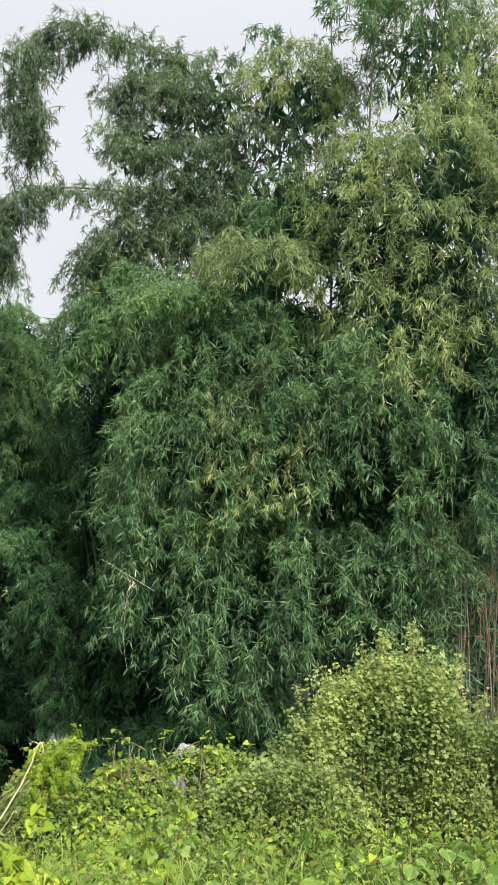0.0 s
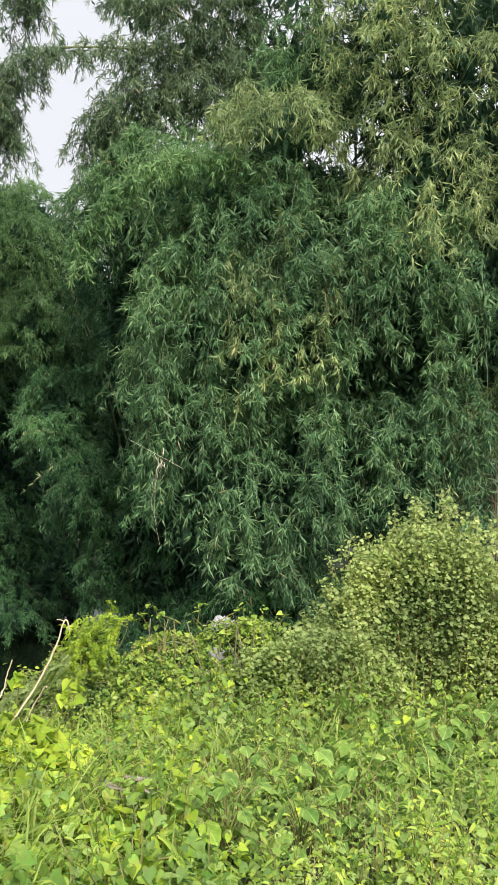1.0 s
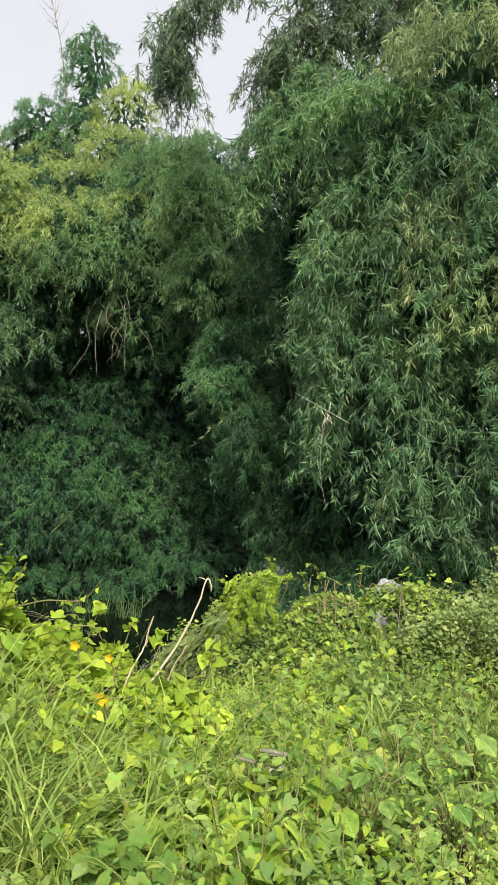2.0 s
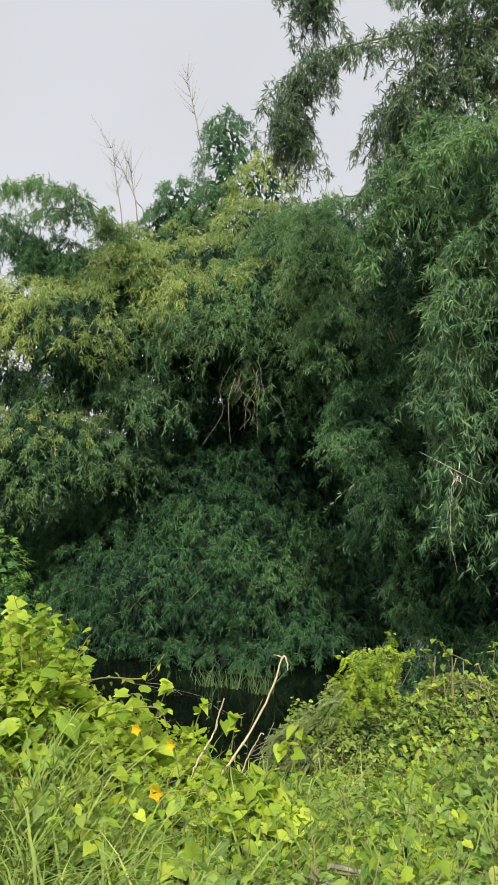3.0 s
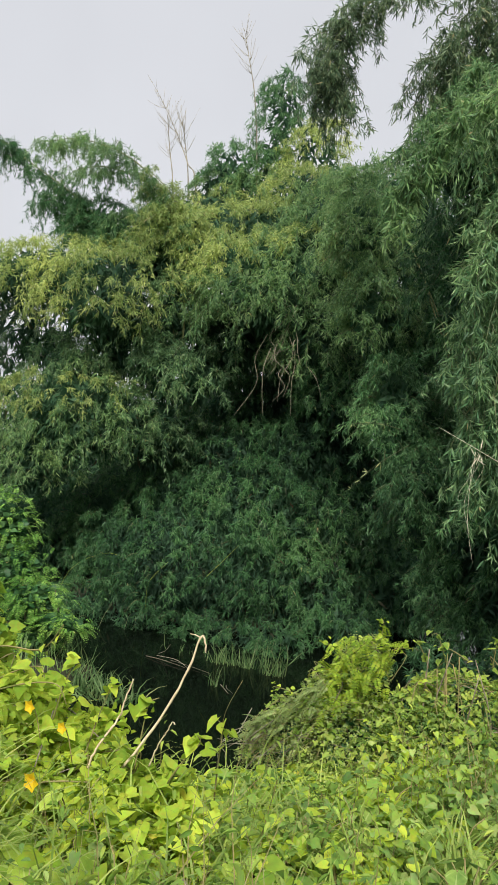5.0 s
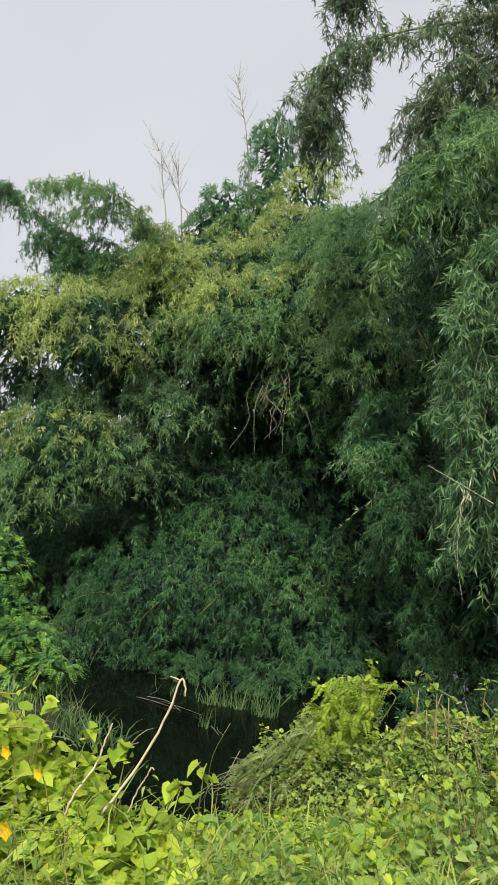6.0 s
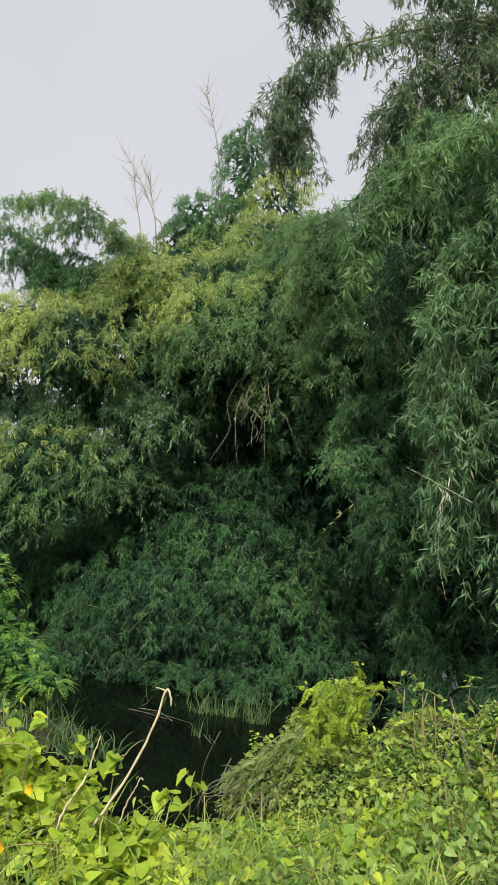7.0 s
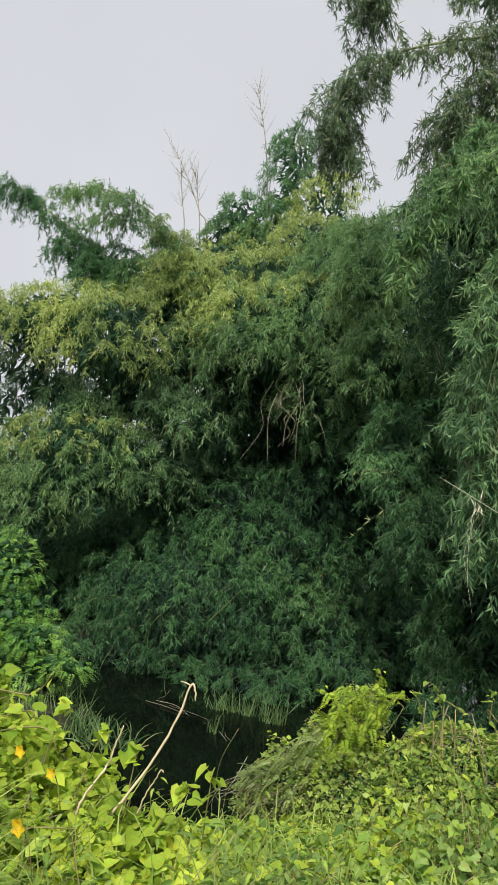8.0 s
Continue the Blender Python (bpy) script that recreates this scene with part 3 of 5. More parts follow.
    bamboo_arm(c, [(0.4, 11.9, 4.6), (-0.5, 11.1, 5.5), (-1.4, 10.75, 5.4), (-2.15, 10.7, 4.85), (-2.48, 10.7, 4.3)], 0.07, 90, BAMBOO_FRESH, 0.24, 0.13, 0.008)
    # leafy branches that arch out of the front and hang in columns
    for k in range(30):
        x, z = -1.55 + 4.2 * ((k * 0.618) % 1.0), rng.uniform(2.0, 5.2)
        drop, lean = rng.uniform(1.0, 2.0), rng.normal(-0.15, 0.2)
        z = max(z, 0.9 + drop) if x < -0.9 else z
        y = 11.35 - 0.15 * math.cos(1.5 * x)
        bamboo_arm(c, [(x, y + 0.5, z - 0.2), (x + lean * 0.3, y - 0.1, z + 0.25), (x + lean * 0.7, y - 0.5, z - 0.25 * drop), (x + lean, y - 0.6, z - drop)], 0.10, 26,
                   BAMBOO_YOUNG if k % 10 == 2 else BAMBOO, 0.28, 0.125, 0.006)
    for x, y, z, drop, mat in ((-1.6, 11.7, 4.7, 1.7, BAMBOO), (-1.65, 11.8, 3.3, 1.6, BAMBOO), (-1.45, 11.6, 2.7, 1.5, BAMBOO_MID)):
        bamboo_arm(c, [(x + 0.6, y + 0.4, z - 0.1), (x + 0.15, y, z + 0.2), (x - 0.15, y - 0.25, z - 0.3 * drop), (x - 0.2, y - 0.3, z - drop)], 0.14, 46, mat, 0.3, 0.125, 0.006)
    for x, y, top, lean in ((2.0, 12.6, 8, 0.2), (1.3, 12.7, 7, -0.4), (0.6, 12.7, 7, -0.5), (0.0, 12.7, 6, -0.6), (-0.5, 12.6, 5, -0.7), (3.8, 12.4, 9, 0.4), (2.3, 12.0, 8.5, -0.1)):
        z0 = float(ground_height(x, y)) - 0.1
        line = bend([(x, y, z0), (x + lean * 0.2, y + 0.1, top * 0.4), (x + lean, y + 0.1, top)], 18)
        part("culm", *tube(line, np.linspace(0.035, 0.012, 18), 8), CULM, c, smooth=True)
    # bare dry stems at the open side
    for k in range(34):
        x, y = 2.55 + 1.3 * rng.uniform(), 11.8 + 0.9 * rng.uniform()
        z0, top, lean = float(ground_height(x, y)) - 0.1, rng.uniform(1.0, 3.4), rng.normal(0, 0.42)
        knee = (x + lean * rng.uniform(0.1, 0.8) + rng.normal(0, 0.12), y + rng.normal(0, 0.1), top * rng.uniform(0.3, 0.6))
        line = bend([(x, y, z0), knee, (x + lean, y + 0.1, top)], 14)
        part("culm", *tube(line, np.linspace(1.0, 0.45, 14) * rng.uniform(0.006, 0.017), 6), CULM_BROWN if k % 9 else CULM_DRY, c, "dry brown culm", True)
    for k in range(46):
        p = np.array((rng.uniform(2.5, 3.8), rng.uniform(11.4, 12.3), rng.uniform(0.2, 2.7)))
        w = unit(rng.normal(0, 1, 3) * np.array([1, 0.5, 0.6]))
        n = rng.uniform(0.3, 0.9)
        part("dry_twig", *tube(bend([p, p + w * n * 0.5 + rng.normal(0, 0.07, 3), p + w * n - np.array([0, 0, 0.15])], 7), np.linspace(0.006, 0.002, 7), 4), CULM_BROWN if k % 9 else CULM_DRY, c)
    bamboo_arm(c, [(3.6, 12.4, 1.2), (3.0, 11.8, 2.5), (2.5, 11.4, 2.2), (2.2, 11.2, 1.4)], 0.2, 40, BAMBOO_YOUNG, 0.3, 0.125, 0.006)
    bamboo_arm(c, [(3.9, 12.4, 1.6), (3.4, 11.8, 3.0), (3.0, 11.5, 2.8), (2.8, 11.3, 2.0)], 0.2, 40, BAMBOO, 0.3, 0.125, 0.006)


def middle_clump():
    c = thing("bamboo_clump", (-3.0, 15.5, -0.9), "green bamboo clump leaning over the narrow end of the pond", "bamboo", "bamboo clumps")
    bamboo_mound(c, (-4.52, 15.2, 5.3), (0.49, 1.0, 0.77), 170, BAMBOO_FRESH, 0.42, 0.115, 4.0)
    bamboo_mound(c, (-4.27, 15.1, 4.04), (0.44, 1.0, 0.94), 170, BAMBOO_FRESH, 0.42, 0.115, 4.0)
    bamboo_mound(c, (-3.82, 15.1, 2.44), (0.43, 1.0, 0.99), 170, BAMBOO_MID, 0.4, 0.105, 3.0)
    bamboo_mound(c, (-3.24, 14.8, 1.2), (0.31, 1.0, 0.8), 160, BAMBOO_MID, 0.4, 0.105, 3.0)
    bamboo_mound(c, (-2.8, 15.0, -0.2), (0.28, 0.9, 0.75), 110, BAMBOO_MID, 0.35, 0.105, 3.0)
    bamboo_mound(c, (-6.09, 17.2, 6.12), (0.83, 1.0, 0.98), 130, BAMBOO_FRESH, 0.45, 0.12, 4.0)
    bamboo_mound(c, (-5.93, 17.5, 4.78), (0.65, 1.0, 1.14), 120, BAMBOO_FRESH, 0.45, 0.12, 4.0)
    bamboo_mound(c, (-5.04, 16.4, 6.45), (0.66, 1.0, 0.45), 110, BAMBOO_FRESH, 0.4, 0.115, 4.0)
    bamboo_mound(c, (-5.55, 17.2, 3.0), (0.79, 1.0, 0.82), 100, BAMBOO_MID, 0.4, 0.115, 3.0)
    # recess beside the near clump, its shade put into the leaf colour
    bamboo_mound(c, (-4.14, 16.6, 5.56), (0.46, 1.0, 1.03), 120, BAMBOO_SHADED, 0.42, 0.115, 4.0)
    bamboo_mound(c, (-4.03, 16.6, 3.92), (0.42, 1.0, 1.02), 110, BAMBOO_SHADED, 0.42, 0.115, 4.0)
    bamboo_mound(c, (-4.07, 16.8, 5.48), (0.69, 1.0, 0.94), 100, BAMBOO_FRESH, 0.42, 0.12, 4.0)
    bamboo_mound(c, (-4.92, 17.0, 6.08), (0.58, 1.0, 0.98), 100, BAMBOO_FRESH, 0.42, 0.12, 4.0)
    bamboo_mound(c, (-2.2, 16.2, 3.0), (1.2, 1.2, 3.2), 110, BAMBOO_MID, inner=2.2, sprays=6)
    grow(c)
    for x, y, top, lean in ((-2.4, 15.6, 5.5, -1.6), (-2.6, 15.8, 5.0, -1.2), (-2.2, 15.9, 6.0, -1.0)):
        line = bend([(x, y, -1.2), (x + lean * 0.2, y - 0.2, top * 0.4), (x + lean, y - 0.6, top)], 18)
        part("culm", *tube(line, np.linspace(0.03, 0.01, 18), 8), CULM, c, smooth=True)


def far_clump():
    c = thing("bamboo_clump", (-8.0, 17.5, -0.6), "broad dark bamboo thicket hanging over the far bank of the pond", "bamboo", "bamboo clumps")
    # upper mounds, lit look given by the lighter yellow leaf colour
    bamboo_mound(c, (-11.81, 15.0, 5.08), (1.96, 0.9, 0.63), 149, BAMBOO_SUNLIT, 0.5, 0.12, 3)
    bamboo_mound(c, (-10.0, 14.9, 4.52), (1.3, 0.9, 0.92), 139, BAMBOO_SUNLIT, 0.5, 0.12, 3)
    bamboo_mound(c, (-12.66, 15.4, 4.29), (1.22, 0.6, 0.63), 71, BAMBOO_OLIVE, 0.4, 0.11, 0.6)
    bamboo_mound(c, (-9.32, 16.4, 5.54), (1.57, 1.0, 0.57), 127, BAMBOO_SUNLIT, 0.45, 0.12, 4)
    bamboo_mound(c, (-8.19, 17.4, 6.21), (1.71, 1.0, 0.68), 153, BAMBOO_SUNLIT, 0.45, 0.12, 4)
    bamboo_mound(c, (-7.3, 18.3, 7.08), (1.06, 1.0, 0.78), 115, BAMBOO_SUNLIT, 0.45, 0.12, 4)
    bamboo_mound(c, (-9.98, 18.8, 7.2), (1.3, 1.0, 0.58), 106, BAMBOO_SUNLIT, 0.4, 0.12, 4)
    bamboo_mound(c, (-10.69, 18.0, 6.75), (1.1, 0.8, 0.48), 80, BAMBOO_FRESH, 0.4, 0.12, 4)
    bamboo_mound(c, (-6.86, 16.5, 4.82), (1.41, 1.4, 1.06), 255, BAMBOO_FRESH, 0.55, 0.125, 3)
    bamboo_mound(c, (-5.99, 16.7, 3.96), (0.69, 1.0, 0.82), 106, BAMBOO_FRESH, 0.55, 0.125, 3)
    bamboo_mound(c, (-8.3, 17.0, 4.03), (0.99, 1.0, 0.83), 135, BAMBOO, 0.55, 0.125, 3)
    bamboo_mound(c, (-8.94, 16.2, 4.48), (0.82, 0.9, 0.7), 98, BAMBOO_FRESH, 0.55, 0.125, 3)
    bamboo_mound(c, (-9.92, 16.0, 3.76), (1.19, 1.0, 0.73), 131, BAMBOO, 0.5, 0.125, 3)
    bamboo_mound(c, (-8.81, 16.1, 3.2), (0.93, 0.9, 0.68), 111, BAMBOO, 0.5, 0.125, 3)
    bamboo_mound(c, (-10.79, 15.2, 2.18), (1.9, 1.2, 0.96), 229, BAMBOO_FRESH, 0.5, 0.115, 3)
    bamboo_mound(c, (-11.64, 15.0, 1.26), (1.2, 0.9, 0.73), 107, BAMBOO_FRESH, 0.45, 0.115, 2)
    bamboo_mound(c, (-9.44, 16.0, 1.97), (0.82, 1.0, 0.87), 112, BAMBOO, 0.5, 0.12, 3)
    bamboo_mound(c, (-11.04, 15.7, 3.23), (1.19, 0.8, 0.6), 83, BAMBOO, 0.45, 0.12, 2)
    # lower slope and cave: shade under the overhang is in the leaf colour
    bamboo_mound(c, (-12.61, 17.0, -0.13), (1.8, 1.2, 1.11), 199, BAMBOO_SHADED, 0.45, 0.12, 3)
    bamboo_mound(c, (-11.13, 17.4, 0.02), (1.39, 1.2, 1.4), 195, BAMBOO_SHADED, 0.45, 0.12, 3)
    bamboo_mound(c, (-8.04, 16.0, -0.52), (2.5, 1.6, 1.35), 661, BAMBOO_SHADED, 0.3, 0.105, 3, low=-0.75, sprays=5)
    bamboo_mound(c, (-9.12, 15.5, -1.39), (1.55, 1.2, 0.78), 225, BAMBOO_SHADED, 0.3, 0.105, 3, low=-0.75, sprays=5)
    bamboo_mound(c, (-7.18, 17.0, 0.47), (1.57, 1.5, 1.23), 367, BAMBOO_SHADED, 0.3, 0.105, 3, sprays=5)
    bamboo_mound(c, (-8.94, 17.0, 0.59), (1.49, 1.2, 0.82), 203, BAMBOO_SHADED, 0.3, 0.105, 3, sprays=5)
    bamboo_mound(c, (-6.02, 16.6, -0.82), (1.12, 1.2, 0.88), 167, BAMBOO_SHADED, 0.3, 0.105, 3, low=-0.75, sprays=5)
    bamboo_mound(c, (-5.08, 17.9, -0.69), (1.06, 1.0, 1.35), 105, BAMBOO_SHADED, 0.4, 0.12, 3)
    bamboo_mound(c, (-7.8, 18.6, 2.43), (2.46, 1.0, 1.38), 223, BAMBOO_SHADED, 0.5, 0.14, 3)
    bamboo_mound(c, (-6.03, 18.4, 1.21), (1.09, 1.0, 1.28), 103, BAMBOO_SHADED, 0.45, 0.13, 3)
    bamboo_mound(c, (-5.8, 19.0, 3.6), (1.0, 0.7, 0.9), 60, BAMBOO_SHADED, 0.45, 0.13, 5)
    bamboo_mound(c, (-10.32, 18.2, 1.77), (1.65, 1.0, 1.04), 105, BAMBOO_SHADED, 0.45, 0.13, 3)
    bamboo_mound(c, (-7.78, 19.3, 4.69), (1.9, 1.0, 1.84), 194, BAMBOO_MID, 0.5, 0.14, 3)
    bamboo_mound(c, (-13.83, 16.0, 3.25), (1.05, 0.5, 0.67), 60, BAMBOO_OLIVE, 0.4, 0.11, 0.4)
    bamboo_mound(c, (-12.72, 16.4, 3.84), (1.01, 0.6, 0.52), 70, BAMBOO_MID, 0.4, 0.11, 2)
    bamboo_mound(c, (-14.95, 16.5, 2.08), (1.3, 0.6, 0.83), 80, BAMBOO_OLIVE, 0.4, 0.11, 2)
    bamboo_mound(c, (-8.1, 17.3, 1.49), (1.67, 1.2, 0.81), 190, BAMBOO_SHADED, 0.3, 0.105, 3, sprays=5)
    bamboo_mound(c, (-6.46, 17.6, 1.72), (1.19, 1.2, 0.91), 150, BAMBOO_SHADED, 0.3, 0.105, 3, sprays=5)
    bamboo_mound(c, (-5.91, 17.4, 0.54), (1.03, 1.2, 0.87), 130, BAMBOO_SHADED, 0.3, 0.105, 3, sprays=5)
    # thin caps that paint light on the middle mounds with lighter leaves
    bamboo_mound(c, (-10.6, 14.6, 2.58), (1.53, 0.6, 0.42), 60, BAMBOO_SUNLIT, 0.4, 0.11, 1.5)
    bamboo_mound(c, (-7.32, 16.0, 5.25), (1.26, 0.7, 0.46), 90, BAMBOO_SUNLIT, 0.4, 0.12, 1.5)
    bamboo_mound(c, (-6.39, 16.3, 5.4), (0.81, 0.6, 0.5), 60, BAMBOO_SUNLIT, 0.4, 0.12, 1.5)
    bamboo_mound(c, (-6.43, 14.9, -1.4), (1.39, 0.5, 0.24), 100, BAMBOO_SHADED, 0.25, 0.1, 2)
    bamboo_mound(c, (-4.87, 15.6, -1.14), (0.8, 0.5, 0.28), 60, BAMBOO_SHADED, 0.25, 0.1, 2)
    bamboo_mound(c, (-12.4, 16.6, -1.1), (1.3, 1.2, 1.3), 100, BAMBOO_SHADED, 0.5, sprays=6)
    bamboo_mound(c, (-10.6, 14.5, -1.45), (1.5, 0.8, 0.5), 120, BAMBOO_SHADED, 0.35, 0.11, 2.0)
    bamboo_mound(c, (-12.6, 14.6, -1.3), (1.4, 0.9, 0.7), 90, BAMBOO_SHADED, 0.4, 0.11, 2.0)
    grow(c)
    for k in range(5):
        x, y = -9.6 + 0.55 * k, 19.0 + 0.3 * math.sin(3.1 * k)
        line = bend([(x, y, -1.4), (x + 0.1, y - 0.2, 2.6), (x - 0.2, y - 0.9, 5.2)], 14)
        part("culm", *tube(line, np.linspace(0.03, 0.012, 14), 7), CULM, c, smooth=True)
    # pale dead twigs that hang from under the canopy
    for k in range(14):
        x0, z0 = -6.3 + rng.normal(0, 0.22), 3.75 + rng.normal(0, 0.2)
        x1, z1 = x0 + rng.normal(-0.05, 0.3), z0 - rng.uniform(0.3, 1.0) ** 0.7 * rng.choice((0.7, 1.0, 1.5))
        q = [(x0, 15.6, z0)] + [(x0 + (x1 - x0) * u + rng.normal(0, 0.09), 15.5 + rng.normal(0, 0.06), z0 + (z1 - z0) * u) for u in (0.3, 0.6)] + [(x1, 15.4, z1)]
        part("dead_twig", *tube(bend(q, 14), np.linspace(0.007, 0.003, 14), 5), CULM_DRY, c, "dead hanging twig")

    for q in ([(-10.3, 14.7, -1.45), (-10.16, 14.5, -1.2), (-9.76, 14.4, -0.66), (-9.06, 14.5, -0.33), (-8.6, 14.8, -0.5)], [(-8.1, 14.5, -1.3), (-8.05, 14.4, -1.0), (-8.0, 14.4, -0.7), (-7.78, 14.6, -0.36)], [(-6.9, 14.5, -0.5), (-6.6, 14.4, -0.25), (-6.3, 14.5, 0.1)]):
        part("dead_cane", *tube(bend(q, 14), np.linspace(0.006, 0.003, 14), 5), GRASS, c, "pale bare cane arching out of the leaves")


def back_thicket():
    c = thing("bamboo_thicket", (-5.0, 22.0, -0.3), "dark continuous bamboo thicket behind the pond", "bamboo")
    for x, z, rz in ((-23.4, 0.8, 2.4), (-20.4, 0.8, 2.4), (-17.5, 0.6, 2.4), (-14.5, 0.8, 2.5), (-11.5, 2.2, 3.4), (-8.5, 2.0, 4.0), (-5.6, 2.0, 4.2), (-2.6, 2.2, 4.2), (0.4, 2.0, 4.0), (3.4, 2.0, 4.0), (6.4, 2.0, 4.0)):
        bamboo_mound(c, (x, 22.0, z), (1.9, 1.0, rz), 70, BAMBOO_MID, 0.9, 0.28, 1.2, sprays=4)
    bamboo_mound(c, (-4.1, 20.6, 3.6), (1.5, 1.0, 3.0), 80, BAMBOO_MID, 0.7, 0.22, 3.5, sprays=5)
    grow(c)


def back_culms():
    c = thing("bamboo_clump", (-8.6, 20.0, -0.3), "slender upright bamboo behind the thicket with bare dead tops", "bamboo", "bamboo clumps")
    bamboo_mound(c, (-7.72, 19.4, 8.59), (0.62, 0.5, 0.84), 110, BAMBOO_SUNLIT, 0.4, 0.12, 0.6)
    bamboo_mound(c, (-8.81, 19.6, 9.83), (0.5, 0.5, 1.02), 100, BAMBOO_MID, 0.38, 0.12, 0.5)
    bamboo_mound(c, (-8.94, 19.6, 8.74), (0.45, 0.5, 0.63), 60, BAMBOO_MID, 0.38, 0.12, 0.8)
    bamboo_mound(c, (-9.93, 19.3, 8.54), (0.54, 0.5, 0.59), 60, BAMBOO_MID, 0.36, 0.12, 0.5)
    bamboo_mound(c, (-10.22, 19.2, 7.97), (0.64, 0.5, 0.43), 50, BAMBOO_FRESH, 0.36, 0.12, 0.6)
    bamboo_mound(c, (-9.26, 19.3, 7.98), (0.77, 0.5, 0.42), 60, BAMBOO_FRESH, 0.36, 0.12, 0.8)
    grow(c)
    part("culm", *tube(bend([(-10.06, 19.0, 3.0), (-10.06, 19.0, 6.9), (-10.09, 19.0, 7.72)], 12), np.linspace(0.035, 0.02, 12), 7), HUSK, c, "pale yellow broken culm")
    d = thing("bamboo_clump", (-11.5, 16.0, -0.3), "feathery bamboo with tops bowing sideways above the thicket", "bamboo", "bamboo clumps")
    bamboo_mound(d, (-9.2, 16.0, 6.05), (0.6, 0.6, 0.55), 80, BAMBOO_SUNLIT, 0.42, 0.12, 1.0)
    bamboo_mound(d, (-10.2, 16.2, 6.0), (0.7, 0.6, 0.5), 80, BAMBOO_FRESH, 0.42, 0.12, 1.5)
    bamboo_mound(d, (-11.2, 16.1, 6.25), (0.75, 0.6, 0.6), 110, BAMBOO_SHADED, 0.42, 0.12, 2.5)
    bamboo_arm(d, [(-8.7, 16, 3.0), (-8.72, 15.8, 5.2), (-8.85, 15.6, 6.1), (-9.32, 15.4, 6.93), (-10.25, 15.4, 7.6), (-11.35, 15.4, 8.0), (-12.2, 15.4, 8.05)], 0.15, 190, BAMBOO_FRESH, 0.34, 0.11)
    bamboo_arm(d, [(-8.9, 16, 3.0), (-9.1, 15.8, 6.0), (-9.6, 15.6, 6.9), (-10.5, 15.4, 7.3), (-11.3, 15.4, 7.35)], 0.2, 120, BAMBOO_FRESH, 0.36, 0.11)
    bamboo_arm(d, [(-8.6, 16, 4.0), (-8.7, 15.8, 5.6), (-8.9, 15.6, 6.5), (-9.4, 15.4, 7.1)], 0.2, 80, BAMBOO_SUNLIT, 0.36, 0.11)
    bamboo_arm(d, [(-10.3, 16, 3.0), (-10.5, 15.8, 5.6), (-10.95, 15.7, 6.4), (-11.75, 15.6, 7.05), (-12.8, 15.6, 7.72), (-13.65, 15.6, 8.3), (-14.4, 15.6, 8.45), (-15.0, 15.6, 8.15)], 0.16, 250, BAMBOO_SHADED, 0.42, 0.115)
    bamboo_arm(d, [(-10.4, 16, 4.0), (-10.8, 15.8, 5.9), (-11.6, 15.6, 6.6), (-12.4, 15.5, 6.9)], 0.2, 110, BAMBOO_SHADED, 0.42, 0.115)
    grow(d)
    for points in ([(-10.73, 19.0, 7.7), (-11.08, 19.0, 8.77), (-11.71, 19.0, 10.0), (-12.4, 19.0, 11.08)], [(-11.47, 19.1, 7.6), (-11.7, 19.1, 9.2), (-11.85, 19.1, 10.1)],
                   [(-9.06, 19.0, 7.8), (-9.26, 19.0, 9.93), (-9.55, 19.0, 11.2), (-9.7, 19.0, 11.8)], [(-11.09, 19.2, 7.7), (-11.29, 19.2, 9.2), (-11.45, 19.2, 9.9)]):
        x, y, z0 = points[0]
        dead = thing("dead_culm", (x, y, z0), "bare dead grey bamboo top with thin side twigs", "bamboo", "dead bamboo tops")
        main = bend([(x + 0.3, y, z0 - 6)] + points, 30)
        part("culm", *tube(main, np.linspace(0.024, 0.003, 30), 5), CULM_DRY, dead)
        side = []
        for j in range(24):
            i = int(rng.integers(17, 29))
            w = unit(rng.normal(0, 0.8, 3) * np.array([1, 0.6, 0.2]) + unit(main[i] - main[i - 1]) * 1.3)
            n = rng.uniform(0.25, 0.7)
            side.append(tube(bend([main[i], main[i] + w * n * 0.5, main[i] + w * n + np.array([0, 0, 0.08])], 4), np.linspace(0.006, 0.0025, 4), 3))
        part("side_twig", *joined(side), CULM_DRY, dead)


near_clump()
middle_clump()
far_clump()
back_culms()

# ---------------------------------------------------------------- plants of the near bank


def spread_leaves(shape, p, mat_size, tilt=0.5, slim=0.9, up=0.9, sag=-0.2):
    """Leaves at points, facing mostly up."""
    a = rng.uniform(0, 2 * np.pi, len(p))
    way = np.stack([np.cos(a), np.sin(a), rng.normal(sag, 0.35, len(p))], -1)
    face = unit(rng.normal(0, tilt, p.shape) + np.array([0, -0.25, up]))
    length = mat_size * rng.uniform(0.5, 1.35, len(p))
    return leaves(shape, p, way, face, length, length * slim)


